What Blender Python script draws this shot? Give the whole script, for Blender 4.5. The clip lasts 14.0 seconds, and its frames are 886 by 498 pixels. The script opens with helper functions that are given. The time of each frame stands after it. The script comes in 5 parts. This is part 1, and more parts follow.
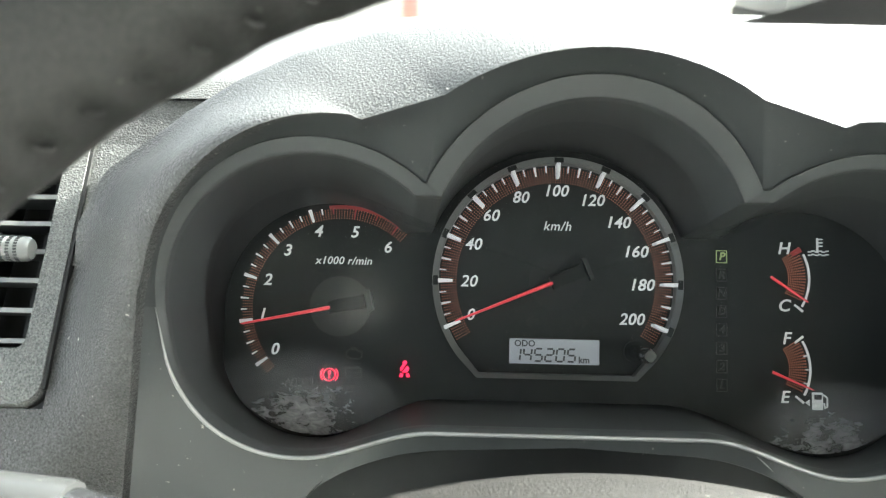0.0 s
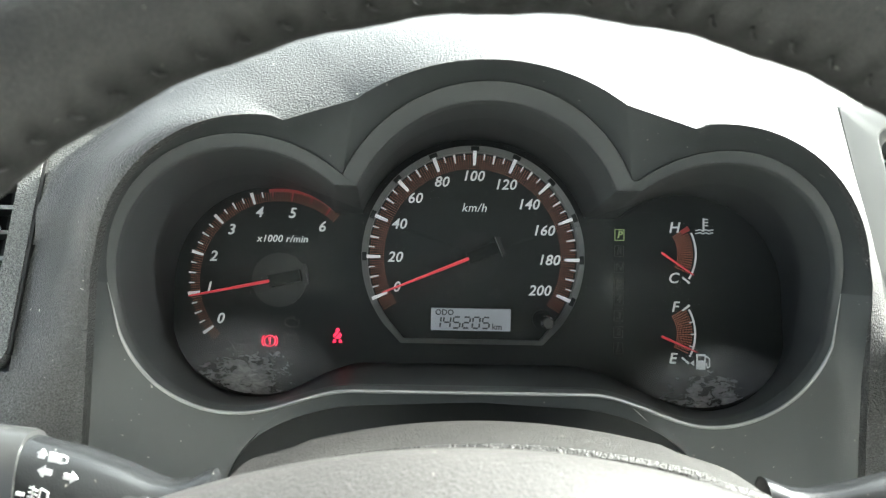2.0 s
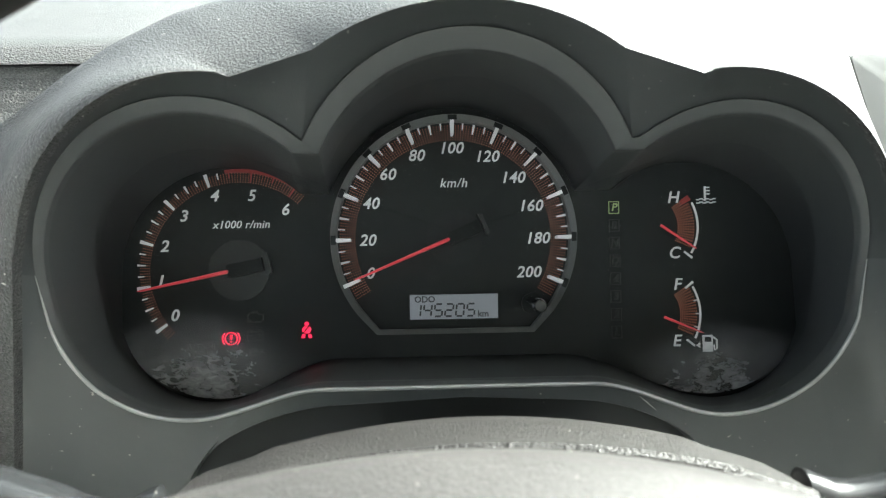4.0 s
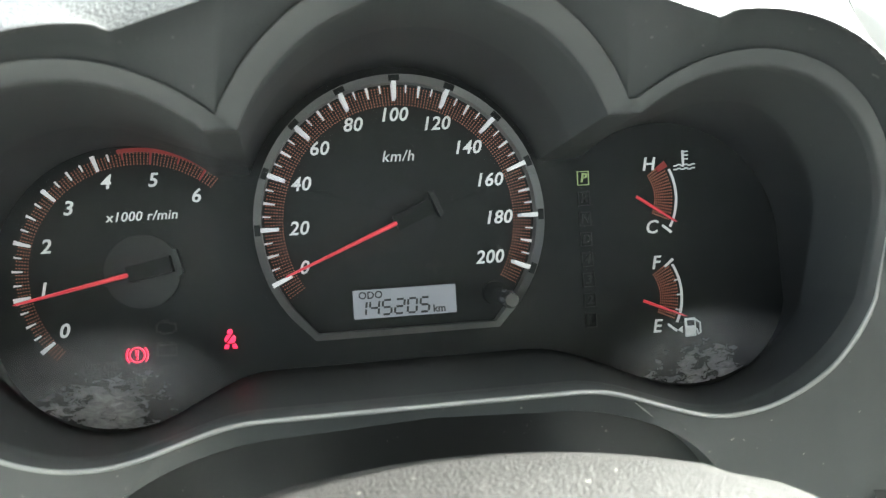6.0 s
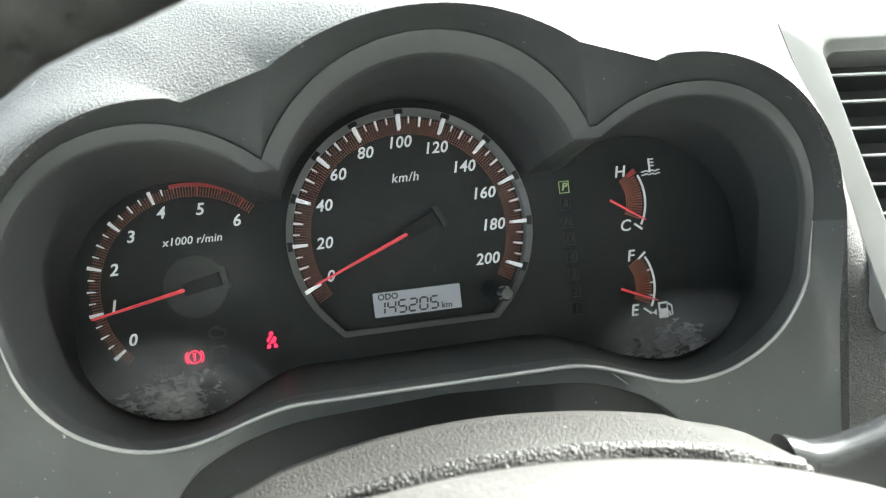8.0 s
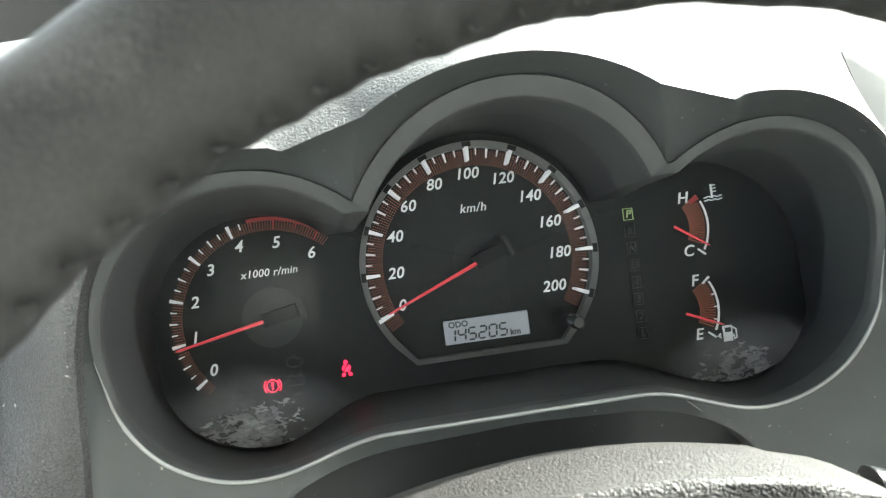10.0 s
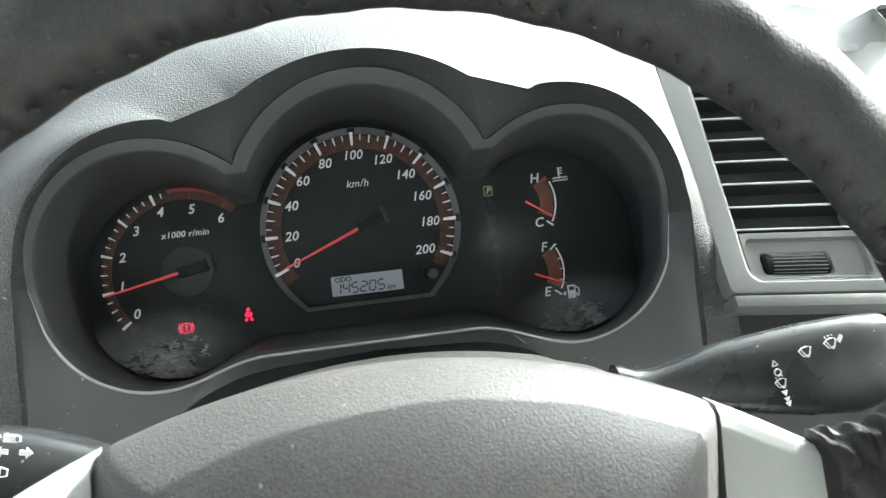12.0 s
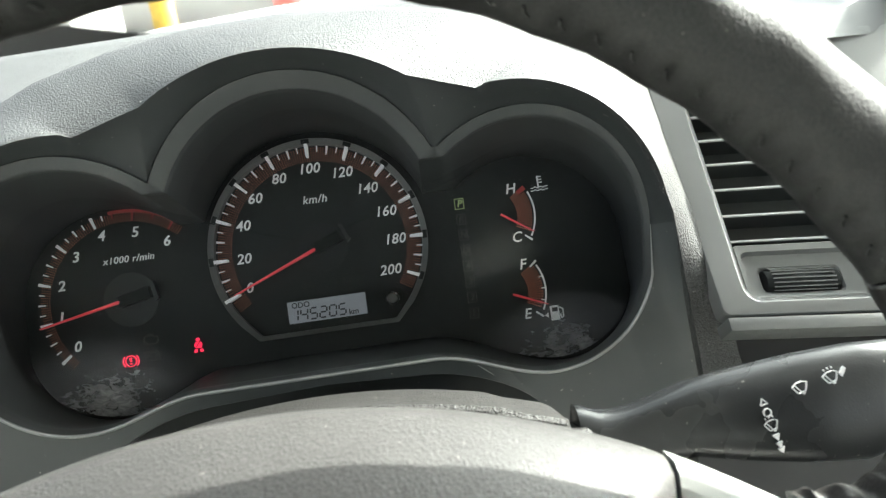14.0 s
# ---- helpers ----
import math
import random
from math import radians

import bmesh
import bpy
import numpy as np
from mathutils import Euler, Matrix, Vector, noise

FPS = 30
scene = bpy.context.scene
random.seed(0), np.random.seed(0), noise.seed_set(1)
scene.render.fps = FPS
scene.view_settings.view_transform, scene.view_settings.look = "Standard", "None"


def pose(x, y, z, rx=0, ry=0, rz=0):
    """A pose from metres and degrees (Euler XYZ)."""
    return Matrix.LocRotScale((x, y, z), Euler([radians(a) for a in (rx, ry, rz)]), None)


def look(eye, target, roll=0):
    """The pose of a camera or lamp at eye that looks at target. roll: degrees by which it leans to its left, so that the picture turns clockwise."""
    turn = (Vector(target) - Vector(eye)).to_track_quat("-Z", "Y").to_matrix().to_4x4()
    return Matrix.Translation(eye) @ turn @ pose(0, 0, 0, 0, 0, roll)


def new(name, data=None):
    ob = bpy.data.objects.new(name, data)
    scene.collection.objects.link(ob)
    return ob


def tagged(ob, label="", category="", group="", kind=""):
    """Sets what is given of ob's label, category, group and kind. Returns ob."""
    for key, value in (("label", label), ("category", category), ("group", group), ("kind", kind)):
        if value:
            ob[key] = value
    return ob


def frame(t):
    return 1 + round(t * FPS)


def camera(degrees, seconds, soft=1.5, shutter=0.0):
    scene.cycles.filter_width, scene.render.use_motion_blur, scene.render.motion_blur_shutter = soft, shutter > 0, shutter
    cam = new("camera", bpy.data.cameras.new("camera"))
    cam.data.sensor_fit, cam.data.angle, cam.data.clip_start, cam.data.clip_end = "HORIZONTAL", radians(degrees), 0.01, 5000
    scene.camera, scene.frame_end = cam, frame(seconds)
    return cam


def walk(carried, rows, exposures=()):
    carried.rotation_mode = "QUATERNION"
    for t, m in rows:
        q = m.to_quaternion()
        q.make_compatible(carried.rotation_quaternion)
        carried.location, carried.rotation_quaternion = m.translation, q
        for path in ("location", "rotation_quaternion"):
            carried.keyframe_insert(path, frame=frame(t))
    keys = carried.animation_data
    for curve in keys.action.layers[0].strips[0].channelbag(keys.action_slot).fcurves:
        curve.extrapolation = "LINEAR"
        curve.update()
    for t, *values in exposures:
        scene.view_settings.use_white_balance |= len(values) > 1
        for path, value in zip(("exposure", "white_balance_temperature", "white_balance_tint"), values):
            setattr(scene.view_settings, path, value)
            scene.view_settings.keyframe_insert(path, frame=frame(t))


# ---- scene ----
cam = camera(58.30, 14.0, soft=1.2)
PATH = [
    (0, (-0.04278, -0.35273, -0.01349), (-0.06393, 0.64416, 0.06249), 1.261),
    (0.5, (-0.04479, -0.35084, -0.01548), (-0.06498, 0.64697, 0.04739), 1.125),
    (1, (-0.03864, -0.34194, -0.00935), (-0.05576, 0.65694, 0.03476), 1.180),
    (1.5, (-0.03148, -0.36165, -0.00568), (-0.03903, 0.63753, 0.03404), 1.195),
    (2, (-0.01950, -0.39389, -0.01120), (-0.00745, 0.60532, 0.02676), 1.093),
    (2.5, (-0.01554, -0.40274, -0.01297), (0.00528, 0.59624, 0.02713), 0.498),
    (3, (-0.01556, -0.39140, -0.01479), (0.00807, 0.60746, 0.02667), 0.045),
    (5.5, (-0.02510, -0.30866, -0.01352), (0.08316, 0.68543, -0.00541), -3.153),
    (6, (-0.02842, -0.30214, -0.00683), (0.11547, 0.68732, -0.02314), -3.592),
    (6.5, (-0.03957, -0.36675, -0.01686), (0.11221, 0.62148, -0.03563), -4.162),
    (7, (-0.03432, -0.36071, -0.00788), (0.11611, 0.62774, -0.02652), -4.892),
    (9.5, (-0.04493, -0.35590, 0.00306), (0.07417, 0.63695, -0.00474), -8.119),
    (10, (-0.05550, -0.36059, 0.00906), (0.05430, 0.63335, 0.00486), -7.435),
    (10.5, (-0.06492, -0.33105, 0.00993), (-0.01809, 0.66784, 0.01560), -7.655),
    (11, (-0.06241, -0.33446, 0.01452), (-0.02111, 0.66469, 0.01522), -7.402),
    (11.5, (-0.04962, -0.37453, -0.01130), (-0.00797, 0.62459, -0.00762), -7.153),
    (12, (-0.01244, -0.44105, -0.02518), (0.11370, 0.55080, -0.00711), -6.880),
    (12.5, (0.00407, -0.44794, -0.01602), (0.19233, 0.53370, 0.01477), -7.800),
    (13, (0.01543, -0.41601, -0.01578), (0.26930, 0.55096, 0.00698), -8.915),
    (13.5, (0.02281, -0.41163, -0.02072), (0.24871, 0.56218, 0.00494), -9.894),
    (14, (0.03130, -0.40444, -0.02480), (0.10600, 0.59204, 0.01325), -8.052),
]
TILT = -25.0                                   # the dials lean back by this angle
DASH = pose(0, 0, 1.15, TILT, 0, 0)            # dash axes: x across, y ahead, z up along the dials
walk(cam, [(t, DASH @ look(eye, target, roll)) for t, eye, target, roll in PATH],
     [(t, e, k, 0) for t, e, k in ((0, 4.03, 6400), (0.5, 3.83, 6400), (1, 3.78, 6400), (1.5, 3.93, 6400), (2, 3.78, 6300), (3, 3.38, 6300), (5.5, 3.74, 6300), (6, 4.1, 6300), (6.5, 3.8, 6300), (7, 3.95, 6300), (9.5, 4.05, 6370), (10, 4.05, 6370), (10.5, 4.2, 6270), (11, 4.6, 6370), (11.5, 4, 6370), (12, 3.45, 6150), (12.5, 2.95, 6100), (13, 3.14, 6320), (13.5, 3.24, 6370), (14, 3.14, 6370))])
cam.data.dof.use_dof, cam.data.dof.focus_distance, cam.data.dof.aperture_fstop = True, 0.36, 20.0

# ---------------------------------------------------------------- light
SUN_DIR = (DASH.to_3x3() @ Vector((1.30, 0.075, 1.0))).normalized()
sun = new("sun", bpy.data.lights.new("sun", "SUN"))
sun.data.energy, sun.data.angle, sun.data.color = 3.0, radians(0.6), (1.0, 0.96, 0.9)
sun.rotation_euler = SUN_DIR.to_track_quat("Z", "Y").to_euler()
world = bpy.data.worlds.new("sky")
scene.world = world
world.use_nodes = True
wn = world.node_tree
sky = wn.nodes.new("ShaderNodeTexSky")
sky.sky_type, sky.sun_disc, sky.dust_density, sky.ozone_density = "NISHITA", False, 6.0, 0.3
sky.air_density = 0.35
sky.sun_elevation = math.asin(SUN_DIR.z)
sky.sun_rotation = math.atan2(SUN_DIR.x, SUN_DIR.y)
wn.nodes["Background"].inputs["Strength"].default_value = 0.15
haze = wn.nodes.new("ShaderNodeHueSaturation")     # hazy white sky
haze.inputs["Saturation"].default_value = 0.3
wn.links.new(sky.outputs[0], haze.inputs["Color"])
wn.links.new(haze.outputs[0], wn.nodes["Background"].inputs["Color"])

# ---------------------------------------------------------------- materials


def mat(name, col, rough=0.5, metal=0.0, grain=0.0, grain_mm=1.0, blotch=0.12, blotch_mm=60.0, dust=0.0, spec=0.5, emit=None, power=0.0, deep=1.0, speck=0.0):
    """A procedural surface: base colour with blotches and fine mottling, grain relief, dust specks."""
    m = bpy.data.materials.new(name)
    m.use_nodes = True
    nt = m.node_tree
    b = nt.nodes["Principled BSDF"]
    b.inputs["Roughness"].default_value, b.inputs["Metallic"].default_value = rough, metal
    b.inputs["Specular IOR Level"].default_value = spec
    tc = nt.nodes.new("ShaderNodeTexCoord")
    big = nt.nodes.new("ShaderNodeTexNoise")
    big.inputs["Scale"].default_value, big.inputs["Detail"].default_value = 1000.0 / blotch_mm, 4
    nt.links.new(tc.outputs["Object"], big.inputs["Vector"])
    ramp = nt.nodes.new("ShaderNodeMapRange")
    ramp.inputs["To Min"].default_value, ramp.inputs["To Max"].default_value = 1 - blotch, 1 + blotch
    ramp.inputs["From Min"].default_value, ramp.inputs["From Max"].default_value = 0.3, 0.7
    nt.links.new(big.outputs["Fac"], ramp.inputs["Value"])
    mul = nt.nodes.new("ShaderNodeVectorMath")
    mul.operation = "SCALE"
    mul.inputs[0].default_value = col
    nt.links.new(ramp.outputs[0], mul.inputs["Scale"])
    last = mul.outputs[0]
    if dust:
        d = nt.nodes.new("ShaderNodeTexNoise")
        d.inputs["Scale"].default_value, d.inputs["Detail"].default_value = 420, 2
        nt.links.new(tc.outputs["Object"], d.inputs["Vector"])
        dr = nt.nodes.new("ShaderNodeMapRange")
        dr.inputs["From Min"].default_value, dr.inputs["From Max"].default_value = 0.72, 0.80
        dr.inputs["To Max"].default_value = dust
        nt.links.new(d.outputs["Fac"], dr.inputs["Value"])
        mx = nt.nodes.new("ShaderNodeMix")
        mx.data_type = "RGBA"
        mx.inputs["B"].default_value = (0.55, 0.53, 0.48, 1)
        nt.links.new(dr.outputs[0], mx.inputs["Factor"])
        nt.links.new(last, mx.inputs["A"])
        last = mx.outputs["Result"]
    if speck:                                          # lit tips and shaded pits of the moulded grain, put into the colour
        s1 = nt.nodes.new("ShaderNodeTexNoise")
        s1.inputs["Scale"].default_value, s1.inputs["Detail"].default_value = 900.0 / grain_mm, 2
        nt.links.new(tc.outputs["Object"], s1.inputs["Vector"])
        s2 = nt.nodes.new("ShaderNodeMapRange")
        s2.inputs["From Min"].default_value, s2.inputs["From Max"].default_value = 0.30, 0.70
        s2.inputs["To Min"].default_value, s2.inputs["To Max"].default_value = 1 - speck, 1 + speck
        nt.links.new(s1.outputs["Fac"], s2.inputs["Value"])
        s3 = nt.nodes.new("ShaderNodeVectorMath")
        s3.operation = "SCALE"
        nt.links.new(last, s3.inputs[0])
        nt.links.new(s2.outputs[0], s3.inputs["Scale"])
        last = s3.outputs[0]
    nt.links.new(last, b.inputs["Base Color"])
    rr = nt.nodes.new("ShaderNodeMapRange")
    rr.inputs["To Min"].default_value, rr.inputs["To Max"].default_value = max(rough - 0.06, 0.02), min(rough + 0.06, 1)
    nt.links.new(big.outputs["Fac"], rr.inputs["Value"])
    nt.links.new(rr.outputs[0], b.inputs["Roughness"])
    if grain:
        g = nt.nodes.new("ShaderNodeTexVoronoi")
        g.feature = "SMOOTH_F1"
        g.inputs["Scale"].default_value = 1000.0 / grain_mm
        n2 = nt.nodes.new("ShaderNodeTexNoise")
        n2.inputs["Scale"].default_value, n2.inputs["Detail"].default_value = 600.0 / grain_mm, 3
        nt.links.new(tc.outputs["Object"], n2.inputs["Vector"])
        nt.links.new(tc.outputs["Object"], g.inputs["Vector"])
        add = nt.nodes.new("ShaderNodeMath")
        nt.links.new(g.outputs["Distance"], add.inputs[0])
        nt.links.new(n2.outputs["Fac"], add.inputs[1])
        bump = nt.nodes.new("ShaderNodeBump")
        bump.inputs["Strength"].default_value, bump.inputs["Distance"].default_value = grain, grain_mm * 0.0005 * deep
        nt.links.new(add.outputs[0], bump.inputs["Height"])
        nt.links.new(bump.outputs[0], b.inputs["Normal"])
    if emit:
        b.inputs["Emission Color"].default_value = (*emit, 1)
        b.inputs["Emission Strength"].default_value = power
    return m


M = {
    # one plastic in two tones: hood darkened, dash lightened to balance their light
    "hood": mat("grained_grey_plastic", (0.046, 0.0465, 0.0455), 0.46, grain=1.0, grain_mm=0.7, dust=0.8, spec=0.42, deep=1.15, speck=0.55),
    "dash": mat("grained_plastic_lightened", (0.085, 0.087, 0.084), 0.48, grain=1.0, grain_mm=0.7, dust=0.5, spec=0.38, deep=1.15, speck=0.5),
    "bezel": mat("smooth_grey_plastic", (0.0535, 0.0590, 0.0595), 0.46, grain=0.25, grain_mm=0.3, dust=0.5, blotch=0.06),
    # bezel hue darkened: the shade under the brow is put into the colour
    "underside": mat("plastic_with_painted_shade", (0.0345, 0.0385, 0.0390), 0.5, grain=0.3, grain_mm=0.35, dust=0.3, blotch=0.05),
    # pale for the painted sky highlight on the lip; the scratch shares it
    "bezel_lip": mat("edge_highlight_and_scratch", (0.26, 0.265, 0.26), 0.34),
    "inner": mat("matt_black_plastic", (0.0455, 0.0500, 0.0505), 0.5, grain=0.2, grain_mm=0.3, dust=0.25, blotch=0.05),
    "band": mat("satin_black_band", (0.055, 0.059, 0.059), 0.42, grain=0.15, grain_mm=0.3, blotch=0.05),
    "dial": mat("black_dial_print", (0.0150, 0.0178, 0.0170), 0.6, spec=0.3),
    "disc": mat("dark_smoked_disc", (0.019, 0.022, 0.0215), 0.5),
    "hub": mat("dark_hub_print", (0.0180, 0.0210, 0.0202), 0.6, spec=0.3),
    "ring": mat("satin_grey_ring", (0.16, 0.163, 0.160), 0.5, metal=0.1),
    # dial prints, ticks, needles and LCD get a faint added glow to brighten them
    "white": mat("white_print", (0.62, 0.62, 0.62), 0.6, blotch=0.05, emit=(0.9, 0.9, 0.95), power=0.017),
    "print": mat("worn_white_print", (0.55, 0.55, 0.55), 0.6),
    "tick": mat("white_tick", (0.78, 0.78, 0.80), 0.5, blotch=0.05, emit=(0.9, 0.9, 0.95), power=0.015),
    "orange": mat("orange_print", (0.44, 0.17, 0.11), 0.6, emit=(0.8, 0.18, 0.08), power=0.005),
    "redline": mat("red_print", (0.30, 0.045, 0.045), 0.6, emit=(0.8, 0.06, 0.05), power=0.005),
    "needle": mat("red_needle", (0.60, 0.055, 0.075), 0.45, emit=(1.0, 0.06, 0.09), power=0.022),
    "needle_hub": mat("black_needle_hub", (0.0105, 0.0120, 0.0115), 0.6, spec=0.25),
    "lcd": mat("grey_lcd_glass", (0.19, 0.195, 0.215), 0.35, blotch=0.04, emit=(0.8, 0.83, 0.95), power=0.013),
    "lcd_ink": mat("lcd_segment", (0.012, 0.012, 0.014), 0.5),
    "warn_red": mat("lit_red_symbol", (0.5, 0.01, 0.03), 0.5, emit=(1.0, 0.02, 0.08), power=0.16),
    "gear_on": mat("lit_green_symbol", (0.3, 0.36, 0.16), 0.5, emit=(0.70, 0.9, 0.40), power=0.012),
    "gear_off": mat("unlit_symbol", (0.021, 0.023, 0.023), 0.5),
    "knob_grey": mat("satin_grey_knob", (0.046, 0.046, 0.045), 0.42, metal=0.2, grain=0.1, grain_mm=0.6),
    "knob": mat("glossy_black_knob", (0.03, 0.032, 0.032), 0.12),
    "leather": mat("black_leather", (0.0145, 0.0147, 0.0139), 0.52, grain=0.35, grain_mm=0.7, dust=0.25, spec=0.32, speck=0.4),
    "leather_low": mat("worn_leather", (0.0130, 0.0114, 0.0100), 0.56, grain=0.36, grain_mm=0.9, dust=0.55, blotch=0.45, blotch_mm=14, spec=0.28),
    "thread": mat("dark_thread", (0.022, 0.022, 0.021), 0.7),
    "seam": mat("seam_edge", (0.06, 0.06, 0.057), 0.5),
    "pad": mat("grained_airbag_cover", (0.0500, 0.0482, 0.0470), 0.5, grain=0.38, grain_mm=0.75, dust=0.3, spec=0.25, deep=1.2, speck=0.3),
    "silver": mat("silver_paint", (0.180, 0.183, 0.178), 0.42, metal=0.3, grain=0.12, grain_mm=0.3, blotch=0.05),
    "spoke": mat("silver_grey_paint", (0.33, 0.34, 0.33), 0.38, metal=0.3, blotch=0.06),
    "slat": mat("black_slat", (0.018, 0.0205, 0.020), 0.5),
    "slat_edge": mat("grey_slat_edge", (0.17, 0.175, 0.172), 0.35, metal=0.4),
    # paler than the other slat edges: their bright line is put into the colour
    "slat_line": mat("slat_edge_highlight", (0.42, 0.43, 0.42), 0.4, metal=0.2),
    "stalk": mat("black_stalk_plastic", (0.0155, 0.0165, 0.0175), 0.27, dust=0.5, grain=0.1, grain_mm=0.6),
    "collar": mat("black_grip_plastic", (0.030, 0.031, 0.031), 0.35, dust=0.4),
    "screen": mat("dark_screen", (0.034, 0.036, 0.038), 0.4, spec=0.15),
    "button": mat("silver_button", (0.075, 0.075, 0.073), 0.45, metal=0.3, blotch=0.05),
    "ink": mat("dark_print", (0.026, 0.026, 0.026), 0.6),
    "chrome": mat("satin_chrome", (0.27, 0.27, 0.265), 0.35, metal=0.7),
    "shroud": mat("column_plastic", (0.0215, 0.0207, 0.0200), 0.56, grain=0.9, grain_mm=0.7, dust=0.8, spec=0.24, deep=1.5, speck=0.6),
    # near-black for gaps and wells: their shade is put into the colour
    "gap": mat("gap_shade_black", (0.006, 0.006, 0.006), 0.8),
    "fabric": mat("pale_grey_cloth", (0.485, 0.483, 0.468), 0.9, grain=0.6, grain_mm=1.5),
    "lining": mat("pale_headlining", (0.57, 0.568, 0.553), 0.95, grain=0.5, grain_mm=2.0),
    "carpet": mat("dark_carpet", (0.04, 0.04, 0.04), 0.95, grain=0.6, grain_mm=4),
    "door": mat("door_trim", (0.30, 0.295, 0.28), 0.6, grain=0.5, grain_mm=1.5),
    "paint": mat("white_car_paint", (0.72, 0.72, 0.71), 0.25, blotch=0.04, blotch_mm=600),
    "ground": mat("dusty_concrete", (0.34, 0.33, 0.30), 0.9, grain=0.5, grain_mm=30, blotch=0.25, blotch_mm=900),
    "wall": mat("pale_render", (0.55, 0.53, 0.50), 0.9, blotch=0.15, blotch_mm=900),
    "yellow": mat("yellow_paint", (0.65, 0.42, 0.06), 0.5),
    "redpaint": mat("red_paint", (0.5, 0.10, 0.09), 0.4),
    "greypaint": mat("grey_car_paint", (0.20, 0.20, 0.195), 0.3, blotch=0.04, blotch_mm=600),
    "tyre": mat("rubber", (0.02, 0.02, 0.02), 0.8),
    "rubber": mat("black_rubber_and_shade", (0.015, 0.015, 0.015), 0.6),
}


def glass(name, tint, dust_at=()):
    """Clear sheet: see-through with a Fresnel gloss; dust_at: soiled patches (x, z, radius) in metres on the sheet."""
    m = bpy.data.materials.new(name)
    m.use_nodes = True
    nt = m.node_tree
    nt.nodes.remove(nt.nodes["Principled BSDF"])
    out = nt.nodes["Material Output"]
    tr, gl, fr, mx = (nt.nodes.new("ShaderNode" + k) for k in ("BsdfTransparent", "BsdfGlossy", "Fresnel", "MixShader"))
    tr.inputs["Color"].default_value = (*tint, 1)
    gl.inputs["Roughness"].default_value = 0.10
    fr.inputs["IOR"].default_value = 1.20
    nt.links.new(fr.outputs[0], mx.inputs[0])
    nt.links.new(tr.outputs[0], mx.inputs[1])
    nt.links.new(gl.outputs[0], mx.inputs[2])
    last = mx.outputs[0]
    if dust_at:
        tc = nt.nodes.new("ShaderNodeTexCoord")
        no = nt.nodes.new("ShaderNodeTexNoise")
        no.inputs["Roughness"].default_value = 0.55
        no.inputs["Scale"].default_value, no.inputs["Detail"].default_value, no.inputs["Distortion"].default_value = 1.0, 5, 0.9
        long = nt.nodes.new("ShaderNodeMapping")
        long.inputs["Scale"].default_value, long.inputs["Rotation"].default_value = (240, 240, 380), (0, radians(12), 0)
        nt.links.new(tc.outputs["Object"], long.inputs["Vector"])
        nt.links.new(long.outputs[0], no.inputs["Vector"])
        total = None
        for x, z, r in dust_at:
            sub = nt.nodes.new("ShaderNodeVectorMath")
            sub.operation = "MULTIPLY"
            sub.inputs[1].default_value = (1, 0, 1.35)
            nt.links.new(tc.outputs["Object"], sub.inputs[0])
            ds = nt.nodes.new("ShaderNodeVectorMath")
            ds.operation = "DISTANCE"
            ds.inputs[1].default_value = (x, 0, z * 1.35)
            nt.links.new(sub.outputs[0], ds.inputs[0])
            mr = nt.nodes.new("ShaderNodeMapRange")
            mr.inputs["From Min"].default_value, mr.inputs["From Max"].default_value = r, r * 0.2
            nt.links.new(ds.outputs["Value"], mr.inputs["Value"])
            if total is None:
                total = mr.outputs[0]
            else:
                ad = nt.nodes.new("ShaderNodeMath")
                ad.operation = "MAXIMUM"
                nt.links.new(total, ad.inputs[0])
                nt.links.new(mr.outputs[0], ad.inputs[1])
                total = ad.outputs[0]
        low = nt.nodes.new("ShaderNodeTexNoise")       # soft drifts, broken up by fine streaks
        low.inputs["Scale"].default_value, low.inputs["Detail"].default_value = 55, 3
        nt.links.new(tc.outputs["Object"], low.inputs["Vector"])
        drift = nt.nodes.new("ShaderNodeMapRange")
        drift.inputs["From Min"].default_value, drift.inputs["From Max"].default_value = 0.25, 0.75
        drift.inputs["To Min"].default_value = 0.30
        nt.links.new(low.outputs["Fac"], drift.inputs["Value"])
        streak = nt.nodes.new("ShaderNodeMapRange")
        streak.inputs["From Min"].default_value, streak.inputs["From Max"].default_value = 0.28, 0.76
        streak.inputs["To Min"].default_value, streak.inputs["To Max"].default_value = 0.32, 1.15
        nt.links.new(no.outputs["Fac"], streak.inputs["Value"])
        nr = nt.nodes.new("ShaderNodeMath")
        nr.operation = "MULTIPLY"
        nt.links.new(drift.outputs[0], nr.inputs[0])
        nt.links.new(streak.outputs[0], nr.inputs[1])
        mu = nt.nodes.new("ShaderNodeMath")
        mu.operation = "MULTIPLY"
        nt.links.new(nr.outputs[0], mu.inputs[0])
        nt.links.new(total, mu.inputs[1])
        df = nt.nodes.new("ShaderNodeBsdfDiffuse")
        df.inputs["Color"].default_value = (0.62, 0.63, 0.66, 1)
        m2 = nt.nodes.new("ShaderNodeMixShader")
        veil = nt.nodes.new("ShaderNodeMath")          # an even pale veil over the whole lens, painted in for glare haze
        veil.inputs[1].default_value = 0.009
        nt.links.new(mu.outputs[0], veil.inputs[0])
        nt.links.new(veil.outputs[0], m2.inputs[0])
        nt.links.new(last, m2.inputs[1])
        nt.links.new(df.outputs[0], m2.inputs[2])
        last = m2.outputs[0]
    nt.links.new(last, out.inputs["Surface"])
    return m


M["lens"] = glass("clear_gauge_lens", (0.93, 0.94, 0.94), ((-0.110, -0.066, 0.050), (0.116, -0.072, 0.046)))
M["glass"] = glass("window_glass", (0.90, 0.93, 0.92))

